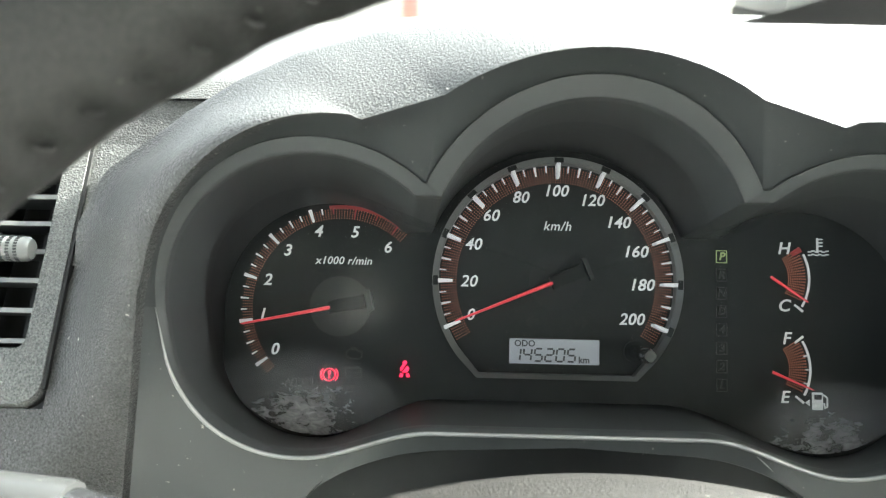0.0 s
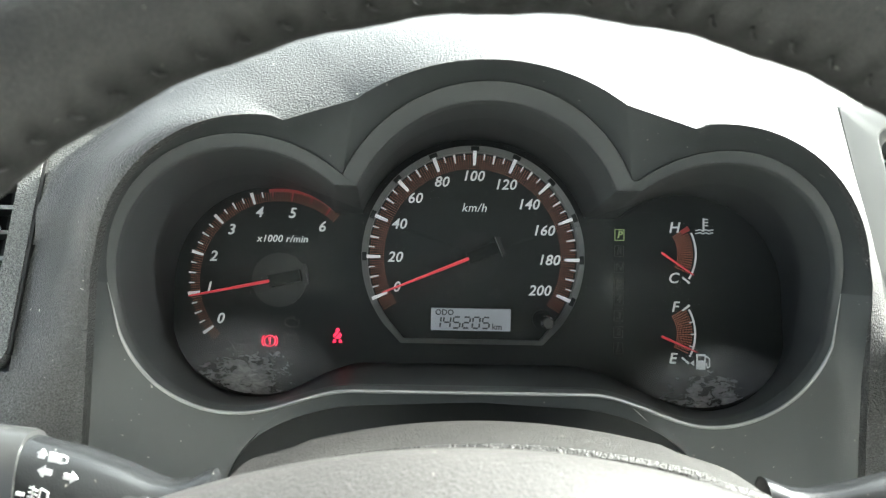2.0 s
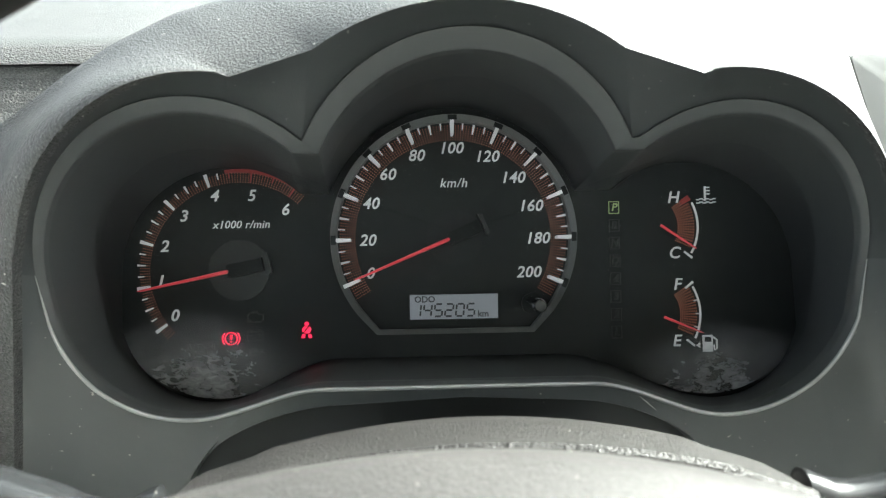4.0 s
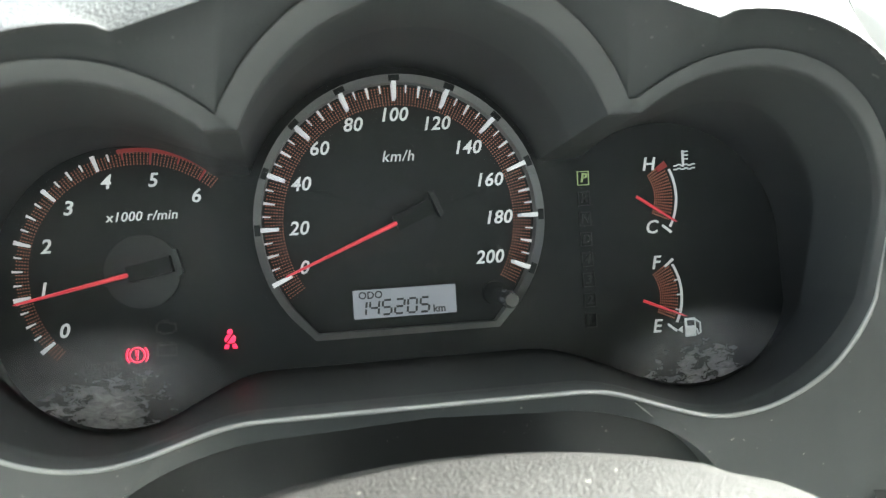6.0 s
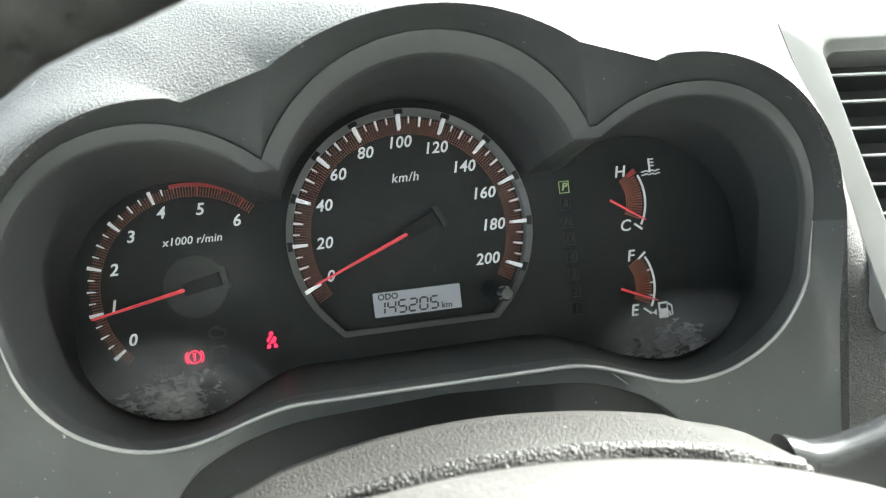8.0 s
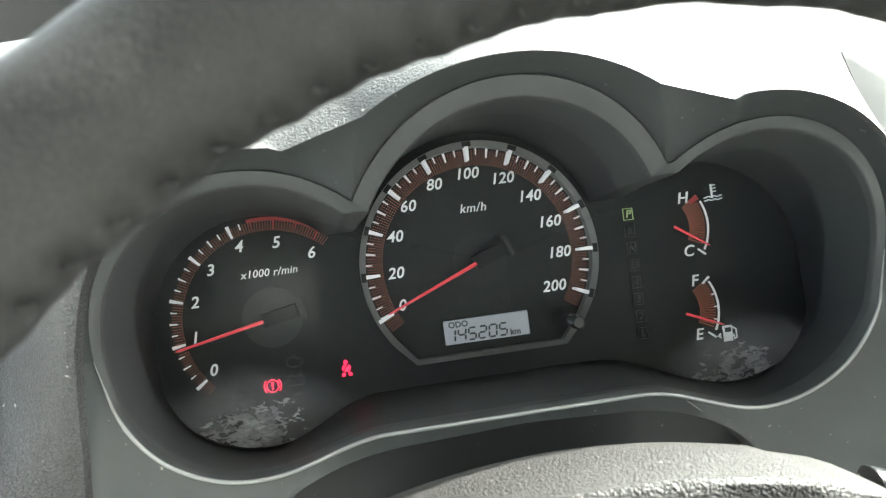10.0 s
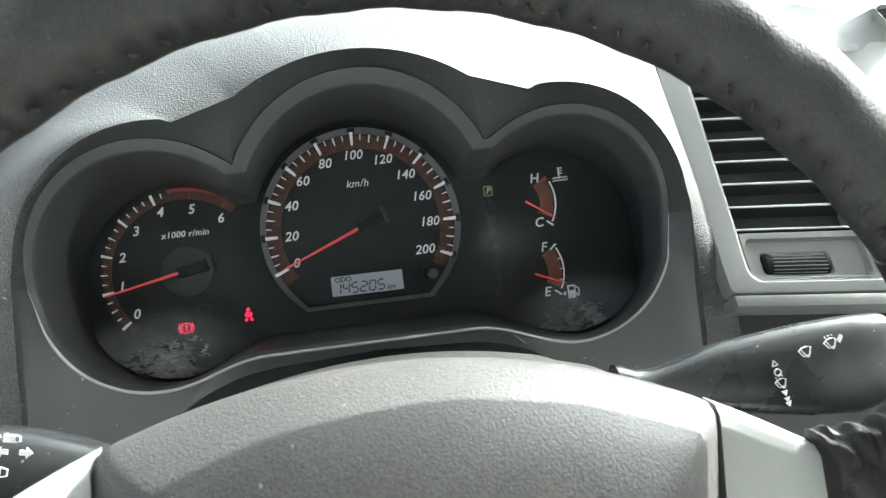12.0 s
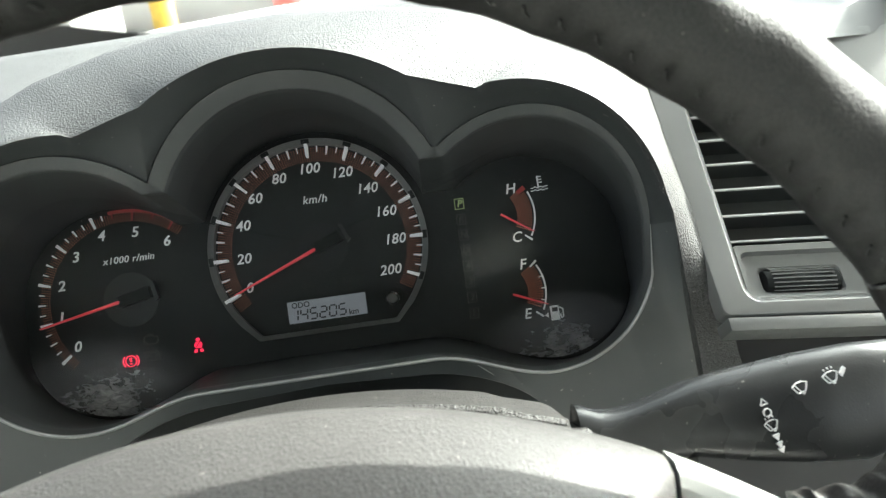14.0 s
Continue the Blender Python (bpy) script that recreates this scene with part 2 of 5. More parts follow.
# ---------------------------------------------------------------- builders
BASE = {}


def thing(name, label, category, at=(0, 0, 0), group="", kind="", m=None):
    """An Empty at a place on the dash axes, under which the parts are hung."""
    ob = new(name)
    ob.empty_display_size = 0.02
    ob.matrix_basis = (DASH if m is None else m) @ Matrix.Translation(at)
    BASE[ob.name] = Vector(at)
    return tagged(ob, label, category, group, kind)


def put_mesh(name, bm, material, smooth=40):
    bmesh.ops.recalc_face_normals(bm, faces=bm.faces)
    me = bpy.data.meshes.new(name)
    bm.to_mesh(me)
    bm.free()
    me.materials.append(M[material] if isinstance(material, str) else material)
    if smooth:
        me.shade_smooth()
        me.set_sharp_from_angle(angle=radians(smooth))
    return me


def part(name, bm, material, parent, label="", smooth=40, flip=False):
    """Links a bmesh given in dash axes as one mesh under a thing or under a part."""
    off = BASE[parent.name]
    bmesh.ops.translate(bm, verts=bm.verts, vec=-off)
    ob = new(name, put_mesh(name, bm, material, smooth))
    ob.parent = parent
    BASE[ob.name] = off
    return tagged(ob, label)


def piece(name, me, parent, m):
    """A part on shared mesh data, placed by a matrix on the dash axes."""
    off = BASE[parent.name]
    ob = new(name, me)
    ob.parent = parent
    ob.matrix_basis = Matrix.Translation(-off) @ m
    BASE[ob.name] = off
    return ob


def box(x0, x1, y0, y1, z0, z1, bevel=0.0, seg=2, bm=None):
    bm = bm or bmesh.new()
    r = bmesh.ops.create_cube(bm, size=1.0, matrix=Matrix.Translation(((x0 + x1) / 2, (y0 + y1) / 2, (z0 + z1) / 2)) @ Matrix.Diagonal((x1 - x0, y1 - y0, z1 - z0, 1)))
    if bevel:
        es = {e for v in r["verts"] for e in v.link_edges}
        bmesh.ops.bevel(bm, geom=list(es), offset=bevel, segments=seg, affect="EDGES", profile=0.6)
    return bm


def loft(rows, closed=True, cap0=False, cap1=False, bm=None):
    """A skin over rows of points, all of one length."""
    bm = bm or bmesh.new()
    vs = [[bm.verts.new(p) for p in row] for row in rows]
    n = len(rows[0])
    for a, b in zip(vs, vs[1:]):
        for i in range(n if closed else n - 1):
            bm.faces.new((a[i], a[(i + 1) % n], b[(i + 1) % n], b[i]))
    if cap0:
        bm.faces.new(vs[0][::-1])
    if cap1:
        bm.faces.new(vs[-1])
    return bm


def prism(outline, y0, y1, bm=None):
    """An upright plate with the outline (x, z), from y0 (near the driver) to y1."""
    return loft([[(x, y0, z) for x, z in outline], [(x, y1, z) for x, z in outline]], True, True, True, bm)


def tube(path, radius, n=10, closed=False, bm=None, flat=1.0):
    """A round bar along a path; radius may be a list."""
    bm = bm or bmesh.new()
    rows = []
    k = len(path)
    for i, p in enumerate(path):
        a = Vector(path[(i - 1) % k] if closed or i else path[0])
        b = Vector(path[(i + 1) % k] if closed or i < k - 1 else path[-1])
        d = (b - a).normalized()
        side = d.cross(Vector((0, 1, 0.001))).normalized()
        up = side.cross(d)
        r = radius[i] if isinstance(radius, (list, tuple)) else radius
        rows.append([Vector(p) + r * (math.cos(q) * side + flat * math.sin(q) * up) for q in (2 * math.pi * j / n for j in range(n))])
    if closed:
        rows.append(rows[0])
    loft(rows, True, not closed, not closed, bm)
    if closed:
        bmesh.ops.remove_doubles(bm, verts=bm.verts, dist=1e-7)
    return bm


def arc(cx, cz, r, a0, a1, n):
    return [(cx + r * math.cos(radians(a0 + (a1 - a0) * i / n)), cz + r * math.sin(radians(a0 + (a1 - a0) * i / n))) for i in range(n + 1)]


def band(cx, cz, r0, r1, a0, a1, y0, y1, n=48):
    """A flat arc-shaped plate."""
    return prism(arc(cx, cz, r1, a0, a1, n) + arc(cx, cz, r0, a1, a0, n), y0, y1)


def disc(cx, cz, r, y0, y1, n=48, bm=None):
    return prism(arc(cx, cz, r, 0, 360 * (n - 1) / n, n - 1), y0, y1, bm)


def lettering(text, size, bold=0.0, shear=0.0, depth=0.00025, spacing=1.0):
    """Built-in font as a mesh on x, z, centred, facing the driver; size is the height of its capitals."""
    cu = bpy.data.curves.new("text", "FONT")
    cu.body, cu.size, cu.align_x, cu.align_y = text, size / 0.70, "CENTER", "CENTER"
    cu.offset, cu.shear, cu.extrude, cu.resolution_u, cu.space_character = bold, shear, depth, 3, spacing
    ob = bpy.data.objects.new("text", cu)
    scene.collection.objects.link(ob)
    dg = bpy.context.evaluated_depsgraph_get()
    me = bpy.data.meshes.new_from_object(ob.evaluated_get(dg))
    bpy.data.objects.remove(ob)
    me.transform(Matrix.Rotation(radians(90), 4, "X"))
    me.materials.clear()
    return me


def write(name, text, x, y, z, size, material, parent, bold=0.0, shear=0.0, turn=0.0, m=None, spacing=1.0):
    me = lettering(text, size, bold, shear, spacing=spacing)
    me.materials.append(M[material])
    return piece(name, me, parent, m if m is not None else pose(x, y, z, 0, -turn, 0))


def polar(lines, th):
    """The farthest crossing of a ray from the origin with a run of line segments (x, z)."""
    c, s = math.cos(th), math.sin(th)
    best = None
    for (x0, z0), (x1, z1) in zip(lines, lines[1:]):
        dx, dz = x1 - x0, z1 - z0
        den = c * dz - s * dx
        if abs(den) < 1e-12:
            continue
        k = (x0 * dz - z0 * dx) / den
        q = ((k * c - x0) * dx + (k * s - z0) * dz) / (dx * dx + dz * dz)
        if k > 0 and -1e-6 <= q <= 1 + 1e-6 and (best is None or k > best):
            best = k
    return best or 0.0


def mirrored(half):
    return half + [(-x, z) for x, z in half[::-1]]


def rim_y(z, back=0.0):
    """The opening of the cluster lies in a plane that overhangs towards the top."""
    return -0.094 - 0.43 * z + back


def fascia_y(z):
    return -0.062 + 0.377 * z


# ---------------------------------------------------------------- dashboard
dashboard = thing("dashboard", "dark grey grained plastic car dashboard with a hooded gauge opening", "dashboard")


def even(line, n, last=True):
    """n points at even steps along a run of points (x, z)."""
    d = [0.0]
    for (x0, z0), (x1, z1) in zip(line, line[1:]):
        d.append(d[-1] + math.hypot(x1 - x0, z1 - z0))
    out, j = [], 0
    for i in range(n):
        q = d[-1] * i / ((n - 1) if last else n)
        while j < len(line) - 2 and d[j + 1] < q:
            j += 1
        k = (q - d[j]) / max(d[j + 1] - d[j], 1e-9)
        out.append((line[j][0] + (line[j + 1][0] - line[j][0]) * k, line[j][1] + (line[j + 1][1] - line[j][1]) * k))
    return out


def swing(x0, z0, x1, z1, n=24):
    """An S-shaped run between two levels."""
    return [(x0 + (x1 - x0) * i / n, z0 + (z1 - z0) * (3 - 2 * i / n) * (i / n) ** 2) for i in range(n + 1)]


NS = (90, 90, 90, 70, 40, 50, 40, 70)         # samples: left lobe, arch, right lobe, and the lower run back


def contour(mid, left, right, low_l, low_r, cusp, floor):
    """A closed line round three gauges, clockwise from its left end; circles as x, z, radius."""
    aL, aR = math.degrees(math.atan2(cusp - left[1], math.sqrt(max(left[2] ** 2 - (cusp - left[1]) ** 2, 1e-9)))), 0
    aR = 180 - math.degrees(math.atan2(cusp - right[1], math.sqrt(max(right[2] ** 2 - (cusp - right[1]) ** 2, 1e-9))))
    aM = math.degrees(math.asin((cusp - mid[1]) / mid[2]))
    lobe_l, arch, lobe_r = arc(*left, 180, aL, 60), arc(*mid, 180 - aM, aM, 60), arc(*right, aR, 0, 60)
    lobe_l, lobe_r = lobe_l + [arch[0]], [arch[-1]] + lobe_r
    bl, br = (low_l[0] + 0.002, low_l[1] - low_l[2]), (low_r[0] + 0.000, low_r[1] - low_r[2])
    down_r = [lobe_r[-1]] + arc(*low_r, -12, -90, 40)
    sl_r, sl_l = swing(br[0], br[1], 0.046, floor), swing(-0.052, floor, bl[0], bl[1])
    up_l = arc(*low_l, 270, 192, 40) + [lobe_l[0]]
    runs = [lobe_l, arch, lobe_r, down_r, sl_r, [sl_r[-1], sl_l[0]], sl_l, up_l]
    return [p for run, n in zip(runs, NS) for p in even(run, n, False)]


SEAM = contour((0.0005, -0.0008, 0.0618), (-0.0920, -0.0150, 0.0565), (0.0910, -0.0140, 0.0530), (-0.1015, -0.0230, 0.0455), (0.0990, -0.0255, 0.0460), 0.0275, -0.0580)
INNER = contour((0.0005, -0.0012, 0.0555), (-0.0925, -0.0165, 0.0530), (0.0915, -0.0155, 0.0500), (-0.1015, -0.0230, 0.0438), (0.0990, -0.0255, 0.0443), 0.0235, -0.0562)
FACE = contour((0.0, 0.0, 0.0590), (-0.1000, -0.0140, 0.0470), (0.1045, -0.0170, 0.0500), (-0.1060, -0.0290, 0.0418), (0.1165, -0.0340, 0.0400), 0.0205, -0.0530)
N_UP = sum(NS[:3])

# brow: a flat arch over the speedometer, a straight step, a round lobe over either side gauge, and the sides
half = [(0.2074, -0.300), (0.150, -0.010)] + arc(0.084, -0.0195, 0.0655, 8, 96, 14)[1:] + [(0.0745, 0.0440), (0.048, 0.0515)] + arc(0, -0.026, 0.0912, 60, 90, 8)
BROW_LINE = mirrored(half)
UP = [radians(a) for a in range(-50, 231)]
BROW = [(polar(BROW_LINE, t) * math.cos(t), polar(BROW_LINE, t) * math.sin(t)) for t in UP]


# slope from the brow down to the seam round the gauges, its shade put into the colour; a crease runs from each cusp to
# the arch's foot
def brow_run(sx):
    lobe = [(0.1508, -0.0145), (0.150, -0.010)] + arc(0.084, -0.0195, 0.0655, 13, 96, 40) + [(0.0745, 0.0440), (0.048, 0.0515)]
    return [(x * sx, z) for x, z in lobe]


BROW_UP = even(brow_run(-1), NS[0], False) + even(arc(0, -0.026, 0.0912, 122, 58, 40), NS[1], False) + even(brow_run(1)[::-1], NS[2] + 1, True)
rows = []
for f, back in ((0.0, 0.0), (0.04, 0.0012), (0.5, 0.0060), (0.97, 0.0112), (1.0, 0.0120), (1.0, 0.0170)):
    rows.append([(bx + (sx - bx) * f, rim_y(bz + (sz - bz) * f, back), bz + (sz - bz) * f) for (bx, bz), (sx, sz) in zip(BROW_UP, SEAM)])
part("hood_underside", loft(rows, False), "underside", dashboard, "underside of the hood with shade put into its colour", 40)

# chamfered band inside the seam, and the funnel to the dials
LIFT = [0.0 if i < N_UP else min(1.0, (i - N_UP) / 40, (len(SEAM) - i) / 40) for i in range(len(SEAM))]   # the lip stands forward below the gauges
rows = []
for pull, back in ((0.0, 0.0165), (0.012, 0.0110), (0.05, 0.0106), (0.80, 0.0118), (0.94, 0.0124), (0.98, 0.0136), (1.0, 0.0158)):
    rows.append([(sx + (ix - sx) * pull, rim_y(sz + (iz - sz) * pull, back - (back - 0.0050) * k * (1 - pull)), sz + (iz - sz) * pull) for (sx, sz), (ix, iz), k in zip(SEAM, INNER, LIFT)])
part("gauge_surround", loft(rows), "band", dashboard, "satin black band round the gauges", 30)
rows = []
for f in (0, 0.02, 0.3, 0.6, 1.0):
    rows.append([(ix + (fx - ix) * f, rim_y(iz, 0.0158) * (1 - f) + 0.001 * f, iz + (fz - iz) * f) for (ix, iz), (fx, fz) in zip(INNER, FACE)])
part("gauge_funnel", loft(rows), "inner", dashboard, "matt black funnel round the dials", 35)
part("maker_mark", tube([(0.0035 + 0.010 * math.cos(a), rim_y(0.0548, 0.0190) - 0.0008, 0.0545 + 0.0016 * math.sin(a)) for a in (math.pi * k / 12 for k in range(13))], 0.0004, 6), "band", dashboard)

# bezel panel round the lower half, with its rolled lip; its lower edge leaves an arched opening for the column
LOW = SEAM[N_UP:] + SEAM[:1]
def rounder(line, n=3):
    """Cuts the corners off a run of points."""
    for k in range(n):
        line = [line[0]] + [(p[0] * (1 - f) + q[0] * f, p[1] * (1 - f) + q[1] * f) for p, q in zip(line, line[1:]) for f in (0.25, 0.75)] + [line[-1]]
    return line


open_r = rounder([(0.1120, -0.1250), (0.1050, -0.1020), (0.0950, -0.0880), (0.0830, -0.0775), (0.0680, -0.0700), (0.0540, -0.0658), (0.0440, -0.0645)])
open_l = rounder([(-0.0500, -0.0645), (-0.0620, -0.0660), (-0.0770, -0.0705), (-0.0920, -0.0780), (-0.1030, -0.0890), (-0.1100, -0.1030), (-0.1160, -0.1250)])
EDGE = (even([(0.1508, -0.0145), (0.1560, -0.0370), (0.1620, -0.0610), (0.1670, -0.0840), (0.1900, -0.200), (0.125, -0.200), open_r[0]], NS[3], False)
        + even(open_r, NS[4], False) + even([open_r[-1], (0, -0.0622), open_l[0]], NS[5], False) + even(open_l, NS[6], False)
        + even([open_l[-1], (-0.125, -0.200), (-0.190, -0.200), (-0.1670, -0.0840), (-0.1620, -0.0610), (-0.1560, -0.0370), (-0.1508, -0.0145)], NS[7], False) + [(-0.1508, -0.0145)])
rows = []
for f, back in ((0.0, 0.0058), (0.04, 0.0052), (0.5, 0.0050), (0.96, 0.0050), (0.99, 0.0058), (1.0, 0.0080), (1.0, 0.0200)):
    under = 0.0120 * (1 - min(f, 1)) if back < 0.01 else back
    rows.append([(sx + (ex - sx) * f, rim_y(sz + (ez - sz) * f, back * k + under * (1 - k)), sz + (ez - sz) * f) for (sx, sz), (ex, ez), k in zip(LOW, EDGE, LIFT[N_UP:] + [0.0])])
part("cluster_bezel", loft(rows, False), "bezel", dashboard, "smooth grey gauge bezel", 50)
# the lip's highlight is painted as a pale bar that thins out at both ends
lip_path = [(x, rim_y(z, 0.0050 + 0.0055 * (1 - k)), z) for (x, z), k in zip(LOW, LIFT[N_UP:] + [0.0])]
part("bezel_lip", tube(lip_path, [0.0008 * min(1, 0.15 + min(i, len(lip_path) - 1 - i) / 30) for i in range(len(lip_path))], 8), "bezel_lip", dashboard, "bezel edge with its sky highlight put into the colour", 60)
part("scratch", tube([(0.0650, rim_y(-0.0635, 0.0050), -0.0635), (0.0680, rim_y(-0.0660, 0.0050), -0.0660), (0.0715, rim_y(-0.0690, 0.0050), -0.0690)], [0.00012, 0.0003, 0.00012], 6), "bezel_lip", dashboard, "pale scratch on the bezel")
# dark wall behind the column opening
part("column_recess", box(-0.19, 0.19, 0.006, 0.016, -0.26, -0.05), "inner", dashboard, smooth=0)

LEVEL = math.tan(radians(25))
# hood skin from the brow out to the fascia and the dash top
GROUND = [(0.260, -0.360), (0.2100, -0.160), (0.1790, -0.075), (0.1725, -0.050), (0.1660, -0.020), (0.1649, 0.005), (0.1636, 0.031), (0.1624, 0.055), (0.1616, 0.0715), (0.139, 0.0815), (0.098, 0.0880), (0.074, 0.0925), (0.042, 0.097), (0, 0.099),
          (-0.042, 0.097), (-0.074, 0.0915), (-0.106, 0.082), (-0.129, 0.0705), (-0.146, 0.059), (-0.160, 0.048), (-0.1760, 0.036), (-0.1880, 0.015), (-0.1902, -0.010), (-0.1902, -0.070), (-0.1940, -0.160), (-0.230, -0.360)]


SOFT = [math.hypot(*p) for p in BROW]
for k in range(2):
    SOFT = [sum(SOFT[max(0, min(len(SOFT) - 1, i + j))] for j in range(-4, 5)) / 9 for i in range(len(SOFT))]


def hood_row(f):
    row = []
    for (bx, bz), t, soft in zip(BROW, UP, SOFT):
        k = min(1, f * 3.5)
        k = k * k * (3 - 2 * k)
        bx, bz = bx * (1 - k) + soft * math.cos(t) * k, bz * (1 - k) + soft * math.sin(t) * k
        g = polar(GROUND, t)
        gx, gz = g * math.cos(t), g * math.sin(t)
        k = min(1.0, max(0.0, -gz / 0.06))
        gy = (-0.060 + (fascia_y(gz) - 0.0042 + 0.060) * min(1, max(0, (gx - 0.08) / 0.06)) if gx > 0 or gz > 0.03 else -0.0535 - 0.2 * gz) if gz > 0 else (-0.0662 * (1 - k) + (rim_y(gz) - 0.003) * k if gx > 0 else -0.0535 + 0.30 * gz)
        by = rim_y(bz)
        e = math.sin(f * math.pi / 2)
        x, z = bx + (gx - bx) * (0.88 * f + 0.12 * e), bz + (gz - bz) * (0.88 * f + 0.12 * e)
        w = min(1.0, max(0.0, (-gx - 0.12) / 0.05))    # on the vent side the skin lies flat first, then rises to the brow
        y = by + (gy - by) * ((1 - w) * f ** 1.06 + w * f * f * (3 - 2 * f))
        row.append((x, y, z))
    return row


rows = [[(x * 0.992, y + 0.004, z * 0.992) for x, y, z in hood_row(0)]] + [hood_row(f) for f in (0, 0.02, 0.08, 0.2, 0.35, 0.5, 0.65, 0.8, 0.92, 1.0)]
crest = rows[-1]
for dy, k in ((0.003, 0.8), (0.03, 0.84), (0.08, 0.80), (0.16, 0.5)):
    rows.append([(x, y + dy, z + (dy * LEVEL * k if z > 0.03 else 0)) for x, y, z in crest])
part("hood_skin", loft(rows, False), "hood", dashboard, "dusty grained grey hood skin", 38)

# dash top, level, back to the windscreen


def top_z(y):
    return 0.072 + (y + 0.033) * LEVEL


def far_edge(x):
    """The dash top ends on a curve under the windscreen."""
    return 0.30 - 0.35 * (x - 0.30) ** 2


DASH_X = [-0.46 + 0.05 * i for i in range(31)]
rows = []
for f in (-0.15, -0.10, 0.0, 0.2, 0.4, 0.6, 0.8, 0.96, 1.0):
    row = []
    for x in DASH_X:
        y = f * far_edge(x) if f > 0 else (-0.036 if f == -0.15 else -0.030 if f == -0.10 else 0.0)
        drop = 0.006 if f == -0.15 else 0.006 if f == 1.0 else 0.0
        row.append((x, y, top_z(y) - drop + 0.006 * math.cos(x * 2.5)))
    rows.append(row)
part("dash_top", loft(rows, False), "hood", dashboard, "sunlit grained dash top", 50)
cowl = [[(x, far_edge(x) + d, top_z(far_edge(x)) - 0.006 + dz) for x in DASH_X] for d, dz in ((-0.002, 0.0), (0.003, -0.020), (0.02, -0.100), (0.20, -0.200))]
part("windscreen_cowl", loft(cowl, False), "dash", dashboard, "black cowl under the windscreen", 50)
part("dash_nose", loft([[(x, y, z) for x in (-0.46, -0.36, -0.28, -0.20, -0.14, -0.09)] for y, z in ((-0.0390, 0.050), (-0.0372, 0.058), (-0.0350, 0.064), (-0.0318, 0.070), (-0.0280, 0.0755), (-0.0220, 0.0805))], False), "hood", dashboard, "rolled front edge of the dash top", 60)
part("dash_corner", box(0.1400, 0.1615, -0.0330, 0.020, 0.020, 0.0660, 0.002), "hood", dashboard)
part("dash_corner", box(-0.1900, -0.1400, -0.0325, 0.020, 0.020, 0.0640, 0.002), "hood", dashboard)
part("dash_body", box(-0.455, 1.055, 0.045, 0.30, -0.36, 0.060), "inner", dashboard, smooth=0)
# fascia planes either side
def sheet(x0, x1, z0, z1, fy, back=0.0, nx=8, nz=8):
    return loft([[(x0 + (x1 - x0) * i / nx, fy(z0 + (z1 - z0) * j / nz) + back, z0 + (z1 - z0) * j / nz) for i in range(nx + 1)] for j in range(nz + 1)], False)


part("fascia", sheet(-0.1905, -0.1500, 0.0, 0.070, lambda z: -0.054 + 0.30 * z), "dash", dashboard, "grained dark fascia beside the gauges")
# set-back black sheet: the deep shade under the ledge is put into its colour
part("lower_fascia", sheet(0.160, 1.05, -0.26, -0.058, lambda z: fascia_y(z) + 0.060), "rubber", dashboard)
part("lower_fascia", sheet(-0.46, -0.1895, -0.26, -0.0520, lambda z: -0.0537 + 0.30 * z), "hood", dashboard)
part("upper_fascia", sheet(0.36, 1.05, -0.06, 0.076, lambda z: fascia_y(z) + 0.012), "dash", dashboard)

# ---------------------------------------------------------------- instrument cluster
cluster = thing("instrument_cluster", "black analogue gauge cluster with white numerals and red needles", "gauges")
part("dial_plate", prism([(x * 1.03, z * 1.03) for x, z in FACE], 0.0010, 0.0030), "dial", cluster, "matt black printed dial plate", 30)


def ray(cx, cz, a, r):
    return cx + r * math.cos(radians(a)), cz + r * math.sin(radians(a))


def bar_mesh(name, length, w0, w1, material, depth=0.0006):
    """A tapered tick from the origin out along x."""
    return put_mesh(name, prism([(0, -w0 / 2), (length, -w1 / 2), (length, w1 / 2), (0, w0 / 2)], -depth, 0), material, 0)


def ticks(cx, cz, angles, r, me, y=0.0, name="tick"):
    for a in angles:
        x, z = ray(cx, cz, a, r)
        piece(name, me, cluster, pose(x, y, z, 0, -a, 0))


def hatch(name, cx, cz, r0, r1, a0, a1, step, rings, material, w=0.00030, gap=0.72):
    """Fine radial rows of dots."""
    bm = bmesh.new()
    k = int((a1 - a0) / step)
    for i in range(k + 1):
        a = a0 + (a1 - a0) * i / k
        c, s = math.cos(radians(a)), math.sin(radians(a))
        for j in range(rings):
            q0 = r0 + (r1 - r0) * j / rings
            q1 = q0 + (r1 - r0) / rings * gap
            bm.faces.new([bm.verts.new((cx + q * c - u * s, 0.0006, cz + q * s + u * c)) for q, u in ((q0, -w), (q1, -w), (q1, w), (q0, w))])
    ob = part(name, bm, material, cluster, smooth=0)
    return tagged(ob, kind="stuff")


# speedometer
SP = lambda v: 90 + (100 - v) * 1.135
hatch("dot_rows", 0, 0, 0.0441, 0.0514, SP(207), SP(-7), 1.419, 7, "orange", 0.00020, 0.5)
major = bar_mesh("major_tick", 0.0076, 0.0011, 0.0018, "tick", 0.0068)
medium = bar_mesh("medium_tick", 0.0043, 0.0006, 0.0011, "tick")
minor = bar_mesh("minor_tick", 0.0030, 0.0004, 0.0007, "tick")
notch = bar_mesh("tick_notch", 0.0021, 0.0040, 0.0040, "dial", 0.0008)
ticks(0, 0, [SP(v) for v in range(0, 201, 20)], 0.0457, major)
ticks(0, 0, [SP(v) for v in range(10, 200, 20)], 0.0474, medium)
ticks(0, 0, [SP(v) for v in range(5, 200, 10)], 0.0487, minor)
